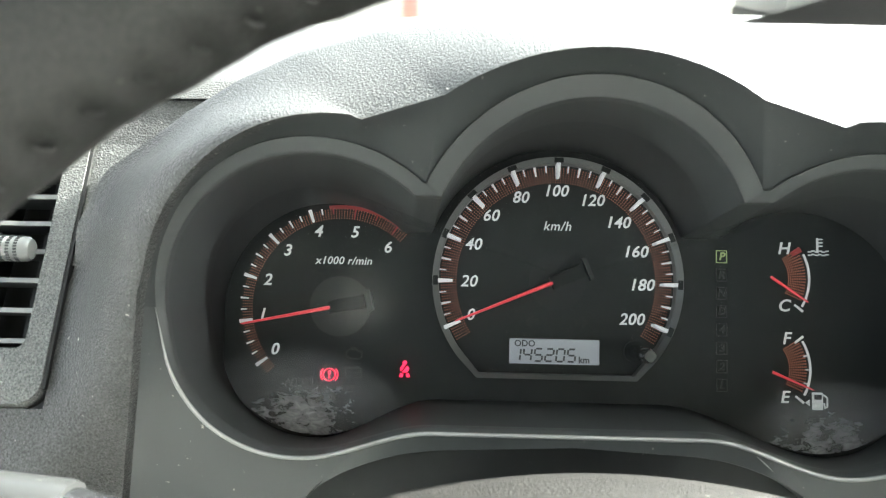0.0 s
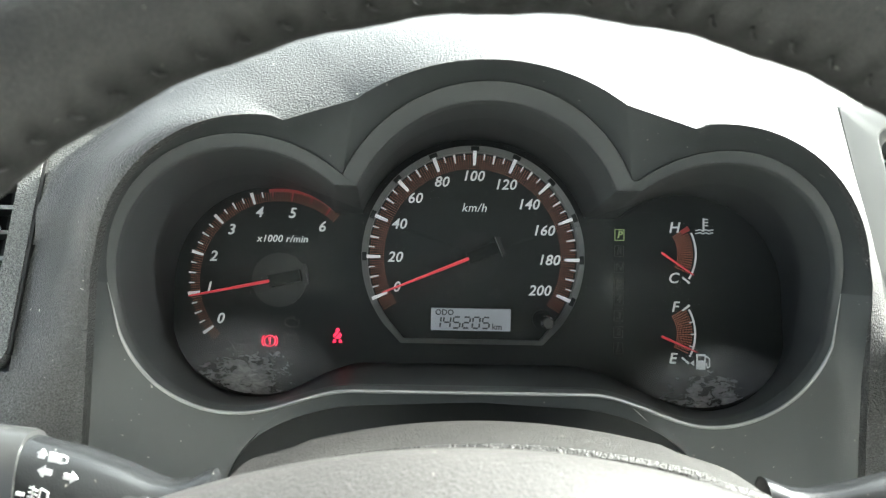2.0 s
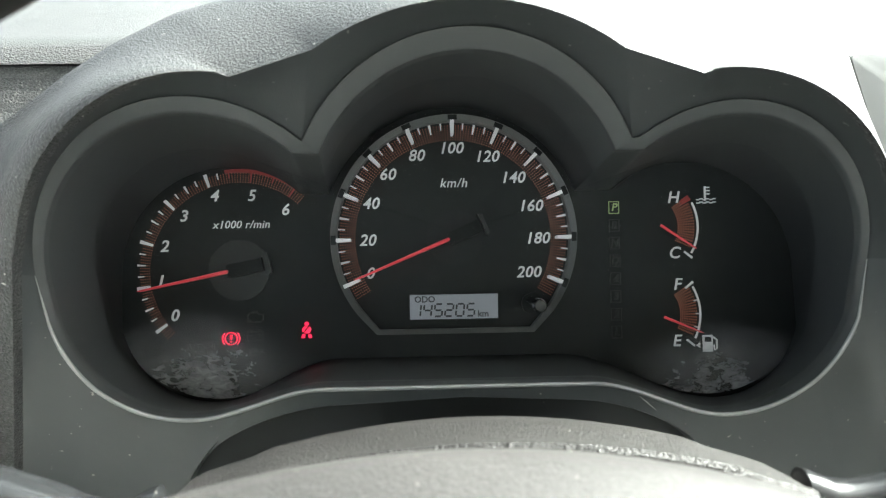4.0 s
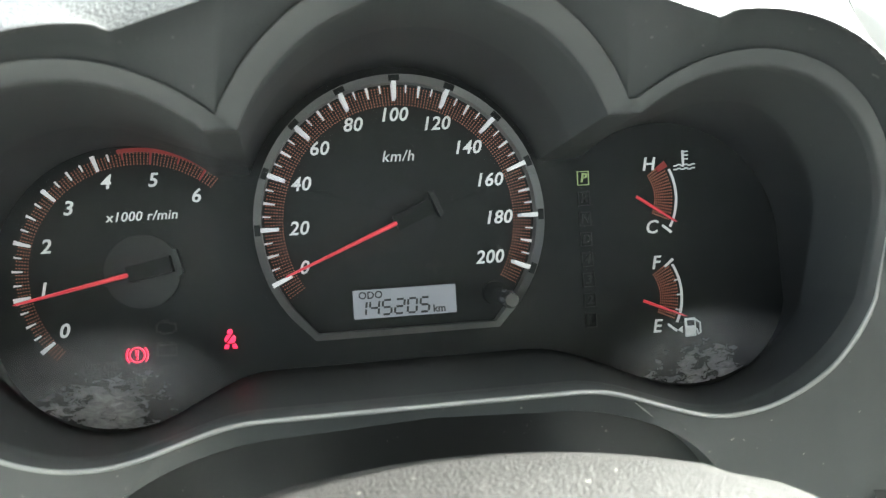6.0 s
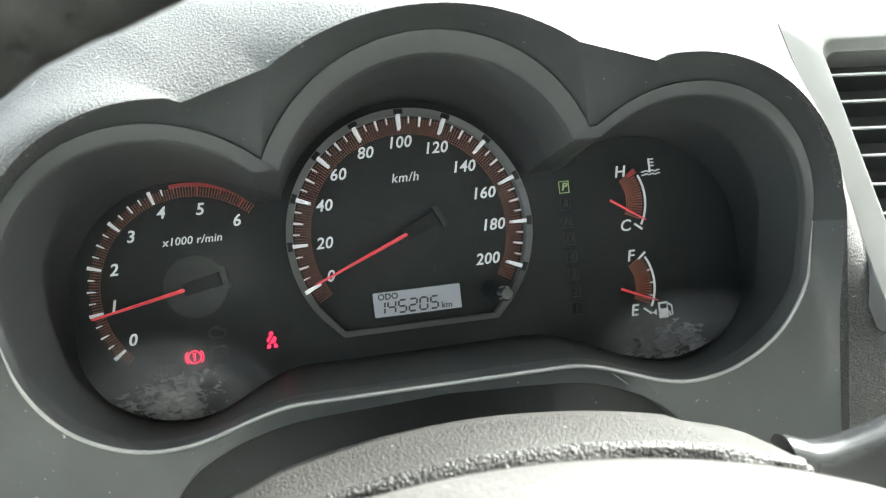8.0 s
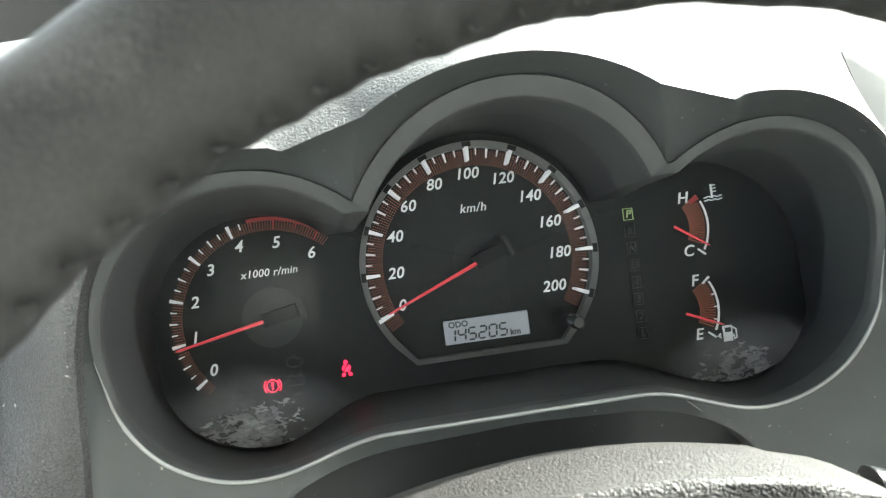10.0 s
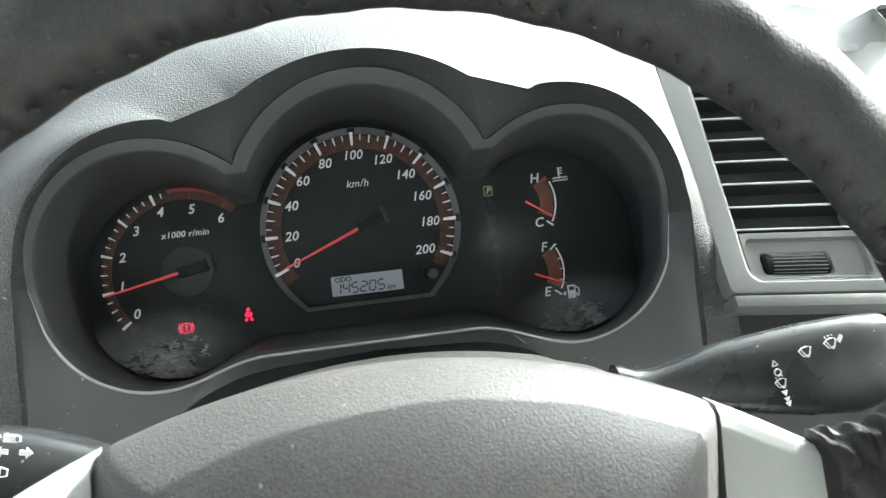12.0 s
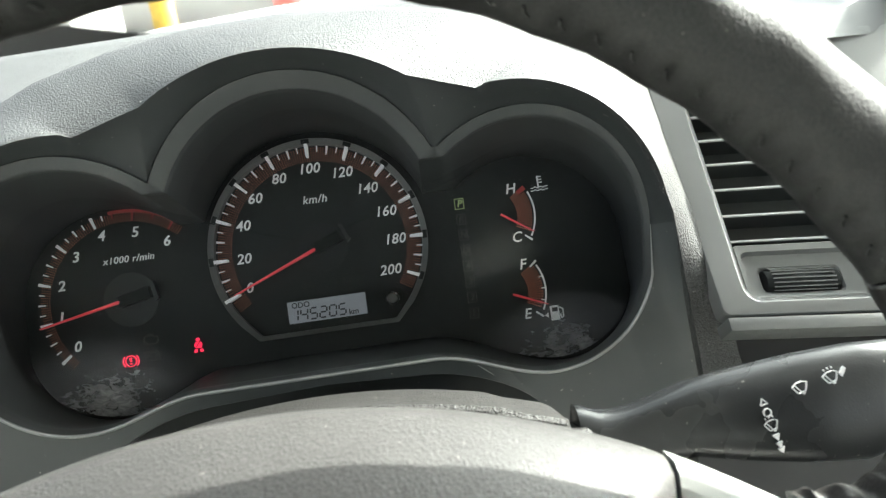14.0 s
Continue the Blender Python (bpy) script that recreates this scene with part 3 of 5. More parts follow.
NUMERALS = ((0, -0.0376, -0.0156), (20, -0.0386, -0.0008), (40, -0.0369, 0.0157), (60, -0.0293, 0.0287), (80, -0.0162, 0.0371), (100, -0.0005, 0.0403),
            (120, 0.0156, 0.0363), (140, 0.0272, 0.0266), (160, 0.0350, 0.0137), (180, 0.0378, -0.0010), (200, 0.0335, -0.0162))
for v, x, z in NUMERALS:
    write("numeral", str(v), x, 0.0004, z, 0.0050, "white", cluster, 0.00010, 0.22, spacing=1.04)
write("unit_lettering", "km/h", 0.0004, 0.0004, 0.0245, 0.0040, "white", cluster, 0.00003, 0.22, spacing=1.1)
outer = arc(0, 0, 0.0545, 218, -38, 72)
inner = arc(0, 0, 0.0518, -38, 218, 72)
out_line = [(-0.0345, -0.0425)] + outer + [(0.0345, -0.0425)]
in_line = [(0.0335, -0.0405)] + [(p[0], p[1]) for p in inner] + [(-0.0335, -0.0405)]
ring = bmesh.new()
ol, il = out_line, in_line[::-1]
rows = [[(x, 0.0, z) for x, z in ol], [(x, -0.0065, z) for x, z in ol], [(x * 0.985 + q * 0.015, -0.0072, z * 0.985 + w * 0.015) for (x, z), (q, w) in zip(ol, il)],
        [(q, -0.0055, w) for q, w in il], [(q, 0.0, w) for q, w in il]]
speed_ring = part("speedometer_ring", loft(rows, True), "ring", cluster, "raised satin grey speedometer ring", 35)
for v in range(20, 201, 20):
    x, z = ray(0, 0, SP(v), 0.0520)
    piece("ring_notch", notch, cluster, pose(x, -0.0066, z, 0, -SP(v), 0))
part("speedometer_hub", disc(0.001, 0.0, 0.0125, 0.0004, 0.0010), "hub", cluster, smooth=0)


def needle(cx, cz, a, r0, r1, w, y, tail):
    c, s = math.cos(radians(a)), math.sin(radians(a))
    bm = bmesh.new()
    rows = []
    for r, k in ((r0, 1.0), (r0 + 0.004, 1.0), (r1 - 0.001, 0.55), (r1, 0.2)):
        rows.append([(cx + r * c - u * s * k, y + d, cz + r * s + u * c * k) for u, d in ((-w, 0.0006), (-w * 0.5, -0.0008), (w * 0.5, -0.0008), (w, 0.0006))])
    nd = part("needle", loft(rows, True, True, True, bm), "needle", cluster, "red gauge needle", 30)
    if tail:
        rows = [[(cx + r * c - u * s, y + d, cz + r * s + u * c) for u, d in ((-0.0030, 0.004), (-0.0029, -0.0002), (0.0029, -0.0002), (0.0030, 0.004))] for r in (r0 + 0.0005, -0.0120)]
        part("needle_tail", loft(rows, True, True, True), "needle_hub", nd, "black counterweight", 30)
        cap = [(cx + 0.0135 * -c + q * s + 0.0015 * e * -c, cz - 0.0135 * s - q * c - 0.0015 * e * s) for q, e in ((-0.0052, 0), (0.0052, 0), (0.0044, 1.2), (-0.0044, 1.2))]
        part("needle_cap", prism(cap, y - 0.001, y + 0.003), "disc", nd, smooth=0)


needle(0, 0, 202.6, 0.0022, 0.0480, 0.00085, -0.0062, True)

# rev counter
TX, TZ = -0.0955, -0.0130
RV = lambda v: 216.5 - v * 26.85
hatch("dot_rows", TX, TZ, 0.0392, 0.0440, RV(6.25), RV(-0.25), 1.678, 5, "orange", 0.00020, 0.5)
tmaj = bar_mesh("major_tick", 0.0058, 0.0010, 0.0016, "tick")
tmed = bar_mesh("medium_tick", 0.0036, 0.0005, 0.0009, "tick")
tmin = bar_mesh("minor_tick", 0.0026, 0.0005, 0.0007, "tick")
ticks(TX, TZ, [RV(v) for v in range(0, 5)], 0.0393, tmaj)
ticks(TX, TZ, [RV(v + 0.5) for v in range(0, 4)], 0.0408, tmed)
ticks(TX, TZ, [RV(v / 4) for v in range(1, 18, 2)], 0.0415, tmin)
part("redline", band(TX, TZ, 0.0436, 0.0451, RV(6.05), RV(4.42), -0.0004, 0.0004), "redline", cluster, "dull red rev limit band", 0)
rmaj = bar_mesh("redline_tick", 0.0050, 0.0006, 0.0009, "redline")
ticks(TX, TZ, [RV(5), RV(6)], 0.0392, rmaj, name="redline_tick")
rmin = bar_mesh("redline_tick", 0.0026, 0.0005, 0.0007, "redline")
ticks(TX, TZ, [RV(4.5), RV(5.5)], 0.0412, rmin, name="redline_tick")
for v, x, z in ((0, -0.1241, -0.0327), (1, -0.1302, -0.0174), (2, -0.1283, -0.0020), (3, -0.1199, 0.0113), (4, -0.1064, 0.0201), (5, -0.0900, 0.0200), (6, -0.0751, 0.0135)):
    write("numeral", str(v), x, 0.0004, z, 0.0050, "white", cluster, 0.00010, 0.22)
write("unit_lettering", "x1000 r/min", TX + 0.0010, 0.0004, 0.0072, 0.0034, "white", cluster, 0.00003, 0.22, spacing=1.05)
part("rev_counter_hub", disc(TX, TZ, 0.0134, 0.0, 0.0008), "disc", cluster, "smoked disc under the rev needle", 0)
needle(TX, TZ, 191.6, 0.0030, 0.0425, 0.00085, -0.0085, True)

# temperature and fuel gauges
for gz, fuel in ((0.0035, False), (-0.0362, True)):
    gx = 0.0868
    hatch("dot_rows", gx, gz, 0.0155, 0.0234, -24, 33, 3.2, 10, "orange", 0.00034, 0.58)
    part("gauge_arc", band(gx, gz, 0.0241, 0.0248, -27 if fuel else -30, 30 if fuel else 26, -0.0004, 0.0006, 24), "white", cluster, "white gauge arc", 0)
    for a in (-33, 33) if fuel else (-33,):
        x, z = ray(gx, gz, a, 0.0212)
        me = bar_mesh("gauge_tick", 0.0046, 0.0008, 0.0010, "white")
        piece("gauge_tick", me, cluster, pose(x, 0.0, z, 0, -a + (6 if a < 0 else -6), 0))
    if fuel:
        for a in (15, 0, -15):
            x, z = ray(gx, gz, a, 0.0222)
            piece("gauge_tick", bar_mesh("gauge_tick", 0.0022, 0.0006, 0.0006, "white"), cluster, pose(x, 0.0, z, 0, -a, 0))
    else:
        part("redline", band(gx, gz, 0.0200, 0.0245, 29, 35, -0.0002, 0.0006, 6), "redline", cluster, "dull red hot mark", 0)
needle(0.0815, 0.0118, -34.2, 0.0140, 0.0332, 0.00060, -0.0040, False)
needle(0.0806, -0.0318, -23.0, 0.0140, 0.0329, 0.00060, -0.0040, False)
for ch, x, z in (("H", 0.1003, 0.0165), ("C", 0.1001, -0.0087), ("F", 0.1010, -0.0230), ("E", 0.1000, -0.0485)):
    write("gauge_letter", ch, x, 0.0004, z, 0.0052, "white", cluster, 0.00008, 0.2)
# thermometer over waves
sym = bmesh.new()
box(0.1147, 0.1154, -0.0002, 0.0006, 0.0150, 0.0215, bm=sym)
for q in (0.0178, 0.0193, 0.0208):
    box(0.1154, 0.1172, -0.0002, 0.0006, q, q + 0.0005, bm=sym)
for q in (0.0152, 0.0137):
    for i in range(6):
        x = 0.1110 + 0.0015 * i
        box(x, x + 0.0014, -0.0002, 0.0006, q + 0.0004 * (i % 2), q + 0.0005 + 0.0004 * (i % 2), bm=sym)
part("coolant_symbol", sym, "white", cluster, "white coolant symbol", 0)
sym = bmesh.new()
prism([(0.1120, -0.0535), (0.1165, -0.0535), (0.1165, -0.0460), (0.1120, -0.0460)], 0, 0.0006, sym)
tube([(0.1168, 0.0003, -0.0470), (0.1185, 0.0003, -0.0482), (0.1185, 0.0003, -0.0522), (0.1175, 0.0003, -0.0528), (0.1170, 0.0003, -0.0505)], 0.0004, 6, bm=sym)
prism([(0.1090, -0.0505), (0.1108, -0.0518), (0.1108, -0.0492)], 0, 0.0006, sym)
part("fuel_symbol", sym, "white", cluster, "white fuel pump symbol", 0)
part("fuel_window", box(0.1128, 0.1157, -0.0006, 0.0002, -0.0490, -0.0469), "dial", cluster, smooth=0)

# gear column
for i, ch in enumerate("PRND432L"):
    x, z = 0.0731, 0.0125 - 0.00806 * i
    write("gear_letter", ch, x, 0.0004, z, 0.0034, "gear_on" if i == 0 else "gear_off", cluster, 0.0001, 0.2)
    bm = bmesh.new()
    for a0, a1, b0, b1 in ((-0.0024, 0.0024, 0.0025, 0.0028), (-0.0024, 0.0024, -0.0028, -0.0025), (-0.0024, -0.0021, -0.0025, 0.0025), (0.0021, 0.0024, -0.0025, 0.0025)):
        box(x + a0, x + a1, 0.0002, 0.0008, z + b0, z + b1, bm=bm)
    part("gear_frame", bm, "gear_on" if i == 0 else "gear_off", cluster, "lit green gear frame" if i == 0 else "", 0)

# odometer
lcd = part("odometer", box(-0.0201, 0.0194, -0.0006, 0.0006, -0.0364, -0.0254, 0.0004, 1), "lcd", cluster, "pale grey lcd odometer")
part("odometer_frame", box(-0.0205, 0.0198, 0.0000, 0.0008, -0.0368, -0.0250, 0.0003, 1), "needle_hub", lcd)
write("lettering", "ODO", -0.0134, -0.0008, -0.0276, 0.0027, "lcd_ink", lcd, 0.00008)
write("lettering", "km", 0.0126, -0.0008, -0.0343, 0.0028, "lcd_ink", lcd, 0.00008)
SEG = {"1": "bc", "4": "bcfg", "5": "acdfg", "2": "abdeg", "0": "abcdef"}
for i, ch in enumerate("145205"):
    x, z, w, h = -0.0170 + 0.00482 * i, -0.0324, 0.0017, 0.0027
    bm = bmesh.new()
    lean = lambda px, pz: (x + px + pz * 0.12, z + pz)
    t = 0.00040
    for sgm in SEG[ch]:
        q = {"a": (-w, w, h, h), "g": (-w, w, 0, 0), "d": (-w, w, -h, -h), "b": (w, w, 0.0003, h - 0.0003), "c": (w, w, -h + 0.0003, -0.0003), "f": (-w, -w, 0.0003, h - 0.0003), "e": (-w, -w, -h + 0.0003, -0.0003)}[sgm]
        if q[2] == q[3]:
            pts = [(q[0] + t, q[2] - t), (q[1] - t, q[2] - t), (q[1] - t, q[2] + t), (q[0] + t, q[2] + t)]
        else:
            pts = [(q[0] - t, q[2]), (q[0] + t, q[2]), (q[0] + t, q[3]), (q[0] - t, q[3])]
        prism([lean(*p) for p in pts], -0.0010, -0.0006, bm)
    part("digit", bm, "lcd_ink", lcd, smooth=0)

for sx in (-1, 1):
    q = 0.0010 + sx * 0.0110
    part("indicator_lamp", prism([(q + sx * 0.0030, -0.0180), (q, -0.0150), (q, -0.0168), (q - sx * 0.0030, -0.0168), (q - sx * 0.0030, -0.0192), (q, -0.0192), (q, -0.0210)], 0.0003, 0.0008), "hub", cluster, "unlit indicator arrow", 0)

# reset stem
stem = part("reset_stem", tube([(0.0345, 0.0, -0.0300), (0.0335, -0.020, -0.0300), (0.0325, -0.036, -0.0300), (0.0324, -0.039, -0.0300)], [0.0030, 0.0030, 0.0030, 0.0022], 20), "knob", cluster, "glossy black trip reset stem", 40)
part("reset_collar", tube([(0.0345, 0.0005, -0.0300), (0.0345, -0.0025, -0.0300)], 0.0046, 20), "needle_hub", stem)

# warning lamps
wx, wz = -0.0993, -0.0432
bm = band(wx, wz, 0.0024, 0.0029, 0, 359.9, -0.0002, 0.0006, 40)
for v in band(wx, wz, 0.0035, 0.0040, -42, 42, -0.0002, 0.0006, 12), band(wx, wz, 0.0035, 0.0040, 138, 222, -0.0002, 0.0006, 12):
    tmp = bpy.data.meshes.new("t")
    v.to_mesh(tmp)
    bm.from_mesh(tmp)
    bpy.data.meshes.remove(tmp)
prism([(wx - 0.0004, wz - 0.0004), (wx + 0.0004, wz - 0.0004), (wx + 0.0006, wz + 0.0017), (wx - 0.0006, wz + 0.0017)], -0.0002, 0.0006, bm)
disc(wx, wz - 0.0013, 0.00045, -0.0002, 0.0006, 10, bm)
part("brake_lamp", bm, "warn_red", cluster, "lit red brake warning symbol", 0)
bx, bz = -0.0660, -0.0399
bm = disc(bx, bz + 0.0026, 0.00095, -0.0002, 0.0006, 16)
for side in ([(-0.0021, 0.0002), (-0.0012, 0.0014), (0.0004, 0.0014), (-0.0017, -0.0012)], [(0.0021, 0.0002), (0.0012, 0.0014), (0.0010, 0.0012), (-0.0013, -0.0016), (0.0012, -0.0016)],
             [(-0.0024, -0.0036), (-0.0008, -0.0036), (-0.0006, -0.0022), (-0.0019, -0.0020)], [(0.0024, -0.0036), (0.0008, -0.0036), (0.0006, -0.0022), (0.0019, -0.0020)]):
    prism([(bx + x, bz + z) for x, z in side], -0.0002, 0.0006, bm)
part("belt_lamp", bm, "warn_red", cluster, "lit red seat belt warning symbol", 0)


def outline(points, w, bm):
    """A closed line of width w drawn flat on the dial."""
    for (x0, z0), (x1, z1) in zip(points, points[1:] + points[:1]):
        d = Vector((x1 - x0, z1 - z0)).normalized() * (w / 2)
        prism([(x0 - d.x + d.y, z0 - d.y - d.x), (x1 + d.x + d.y, z1 + d.y - d.x), (x1 + d.x - d.y, z1 + d.y + d.x), (x0 - d.x - d.y, z0 - d.y + d.x)], 0.0004, 0.0008, bm)


# lamps that are out once the engine runs
ex, ez = -0.0889, -0.0340
bm = bmesh.new()
outline([(ex - 0.0032, ez - 0.0013), (ex - 0.0022, ez - 0.0013), (ex - 0.0014, ez - 0.0022), (ex + 0.0022, ez - 0.0022), (ex + 0.0036, ez - 0.0012), (ex + 0.0036, ez + 0.0012), (ex + 0.0020, ez + 0.0012), (ex + 0.0012, ez + 0.0019), (ex - 0.0022, ez + 0.0019), (ex - 0.0032, ez + 0.0010)], 0.0005, bm)
box(ex - 0.0012, ex + 0.0012, 0.0004, 0.0008, ez + 0.0024, ez + 0.0029, bm=bm)
part("engine_lamp", bm, "gear_off", cluster, "unlit engine symbol", 0)
ez = -0.0420
bm = bmesh.new()
outline([(ex - 0.0034, ez - 0.0024), (ex + 0.0034, ez - 0.0024), (ex + 0.0034, ez + 0.0016), (ex - 0.0034, ez + 0.0016)], 0.0005, bm)
for q in (-0.0020, 0.0020):
    box(ex + q - 0.0007, ex + q + 0.0007, 0.0004, 0.0008, ez + 0.0020, ez + 0.0026, bm=bm)
    box(ex + q - 0.0008, ex + q + 0.0008, 0.0004, 0.0008, ez - 0.0002, ez + 0.0002, bm=bm)
box(ex + 0.0018, ex + 0.0022, 0.0003, 0.0007, ez - 0.0010, ez + 0.0006, bm=bm)
part("battery_lamp", bm, "gear_off", cluster, "unlit battery symbol", 0)
ez = -0.0492
bm = bmesh.new()
outline([(ex - 0.0024, ez - 0.0015), (ex + 0.0014, ez - 0.0015), (ex + 0.0036, ez + 0.0009), (ex + 0.0010, ez + 0.0003), (ex - 0.0024, ez + 0.0007)], 0.0005, bm)
box(ex - 0.0008, ex + 0.0006, 0.0004, 0.0008, ez + 0.0009, ez + 0.0014, bm=bm)
disc(ex + 0.0040, ez - 0.0008, 0.0005, 0.0004, 0.0008, 10, bm)
part("oil_lamp", bm, "gear_off", cluster, "unlit oil can symbol", 0)
ex, ez = -0.0993, -0.0528
bm = bmesh.new()
outline([(ex - 0.0012, ez - 0.0024), (ex + 0.0012, ez - 0.0024), (ex + 0.0012, ez + 0.0024), (ex - 0.0012, ez + 0.0024)], 0.0005, bm)
for q in (-1, 1):
    prism([(ex + q * 0.0016, ez + 0.0004), (ex + q * 0.0030, ez - 0.0008), (ex + q * 0.0030, ez - 0.0014), (ex + q * 0.0016, ez - 0.0002)], 0.0004, 0.0008, bm)
part("door_lamp", bm, "gear_off", cluster, "unlit open door symbol", 0)
for line, z in (("A/T OIL", -0.0468), ("TEMP", -0.0500)):
    write("oil_temperature_lamp", line, -0.1122, 0.0004, z, 0.0028, "gear_off", cluster, 0.00006)

# clear lens over the gauges, bowed and leaning
lens_rows = []
for f in (0.0, 0.25, 0.5, 0.75, 0.999):
    lens_rows.append([(x * 0.975 * (1 - f), -0.038 - 0.50 * z * (1 - f), z * 0.975 * (1 - f)) for x, z in FACE])
ln = part("lens", loft(lens_rows), "lens", cluster, "clear dusty gauge lens", 60)
ln.visible_shadow = False

# ---------------------------------------------------------------- steering wheel
WC = Vector((0.0022, -0.239, -0.115))
WR, Wr = 0.1747, 0.0146
WAX = Vector((math.sin(0.0528), -math.cos(0.0528) * math.cos(-0.0374), -math.sin(-0.0374))).normalized()
WE1 = Vector((0, 0, 1)).cross(-WAX).normalized() * -1
WE1 = WE1 if WE1.x > 0 else -WE1
WE2 = WAX.cross(WE1)
WE2 = WE2 if WE2.z > 0 else -WE2
wheel = thing("steering_wheel", "black leather steering wheel with laced inner seam and grey airbag cover", "steering wheel", WC)


def rim_point(u, v, r=None):
    er = math.cos(u) * WE1 + math.sin(u) * WE2
    r = Wr if r is None else r
    return WC + WR * er + r * (math.cos(v) * er + math.sin(v) * WAX)


LACES = 116


def rim_piece(a0, a1, fat, n):
    """A stretch of the rim; the leather puckers between the laces along the inner seam."""
    rows = []
    for i in range(n + 1):
        u = radians(a0 + (a1 - a0) * i / n)
        row = []
        for j in range(28):
            v = 2 * math.pi * j / 28
            inner = max(0.0, math.cos(v - math.pi * 0.93)) ** 10
            pucker = 0.5 + 0.5 * math.cos(u * LACES)
            grip = 0.0006 * math.cos(2 * (v - 0.6))
            row.append(rim_point(u, v, Wr * fat + grip - 0.0013 * inner * pucker + 0.0003 * math.sin(u * 37 + v * 3)))
        rows.append(row)
    return loft(rows, True)


part("rim_leather", rim_piece(27.9, 143.5, 1.0, 600), "leather", wheel, "black leather upper rim", 60)
part("rim_leather", rim_piece(143.9, 387.6, 1.03, 840), "leather_low", wheel, "worn black leather lower rim", 60)
for a in (27.7, 143.7):
    path = [rim_point(radians(a), 2 * math.pi * j / 28, Wr * 1.015) for j in range(28)]
    part("rim_seam", tube(path, 0.0006, 6, True), "seam", wheel, "pale worn seam round the rim")
lace = put_mesh("lace", tube([(-0.0017, 0, 0.0), (0, -0.0003, 0.0003), (0.0017, 0, 0.0)], 0.00042, 6), "thread", 60)
for k in range(LACES):
    u = 2 * math.pi * (k + 0.0) / LACES
    if math.degrees(u) > 212 and math.degrees(u) < 328:
        continue
    v = math.pi * 0.93
    p = rim_point(u, v, Wr - 0.0009)
    er = math.cos(u) * WE1 + math.sin(u) * WE2
    n = (math.cos(v) * er + math.sin(v) * WAX).normalized()
    along = (-math.sin(u) * WE1 + math.cos(u) * WE2).normalized()
    cross = along.cross(n)
    d = (0.55 * along + 0.85 * cross).normalized()
    rot = Matrix((d, -n, d.cross(-n))).transposed().to_4x4()
    piece("lace", lace, wheel, Matrix.Translation(p) @ rot)


CT, ST = math.cos(radians(3.5)), math.sin(radians(3.5))    # the wheel stands a little turned


def turned(x, z):
    """Wheel-aligned x, z to the dash axes."""
    z += 0.110
    return WC.x + x * CT + z * ST, -0.110 + z * CT - x * ST


def crown(x):
    return -0.0535 - 2.25 * x * x


# airbag cover: a domed shield under one wide arch that runs on over the spokes
half = [(0.094 * i / 30, crown(0.094 * i / 30)) for i in range(30)] + [(0.0925, crown(0.0925)), (0.0945, crown(0.0945) - 0.002), (0.0950, -0.080), (0.0935, -0.125), (0.0850, -0.155), (0.0650, -0.178), (0.0350, -0.187), (0.0, -0.189)]
OUTLINE = even([(-x, z) for x, z in half[::-1]] + half[1:], 150, False)


def shield(s, f):
    """A point of the cover's outline, s from 0 to 2 pi, drawn in by f; x, z."""
    x, z = OUTLINE[int(round(s / (2 * math.pi) * 150)) % 150]
    return turned(x * f, -0.115 + (z + 0.115) * f)


rows = []
for f, y in ((0.93, -0.1900), (0.985, -0.1905), (0.998, -0.1930), (1.0, -0.1960), (0.997, -0.1990), (0.988, -0.2020), (0.955, -0.2075), (0.90, -0.2145), (0.82, -0.2225), (0.71, -0.2315), (0.57, -0.2380), (0.40, -0.2425), (0.2, -0.2450), (0.02, -0.2460)):
    rows.append([(shield(2 * math.pi * i / 150, f)[0], y, shield(2 * math.pi * i / 150, f)[1]) for i in range(150)])
part("airbag_cover", loft(rows, True, False, True), "pad", wheel, "dusty grained grey airbag cover", 60)
rows = []
for f, y in ((0.55, -0.150), (0.58, -0.180), (0.80, -0.1885), (0.90, -0.1905)):
    rows.append([(shield(2 * math.pi * i / 150, f)[0], y, shield(2 * math.pi * i / 150, f)[1]) for i in range(150)])
part("hub_back_cover", loft(rows, True), "shroud", wheel, "dark cover behind the airbag", 50)
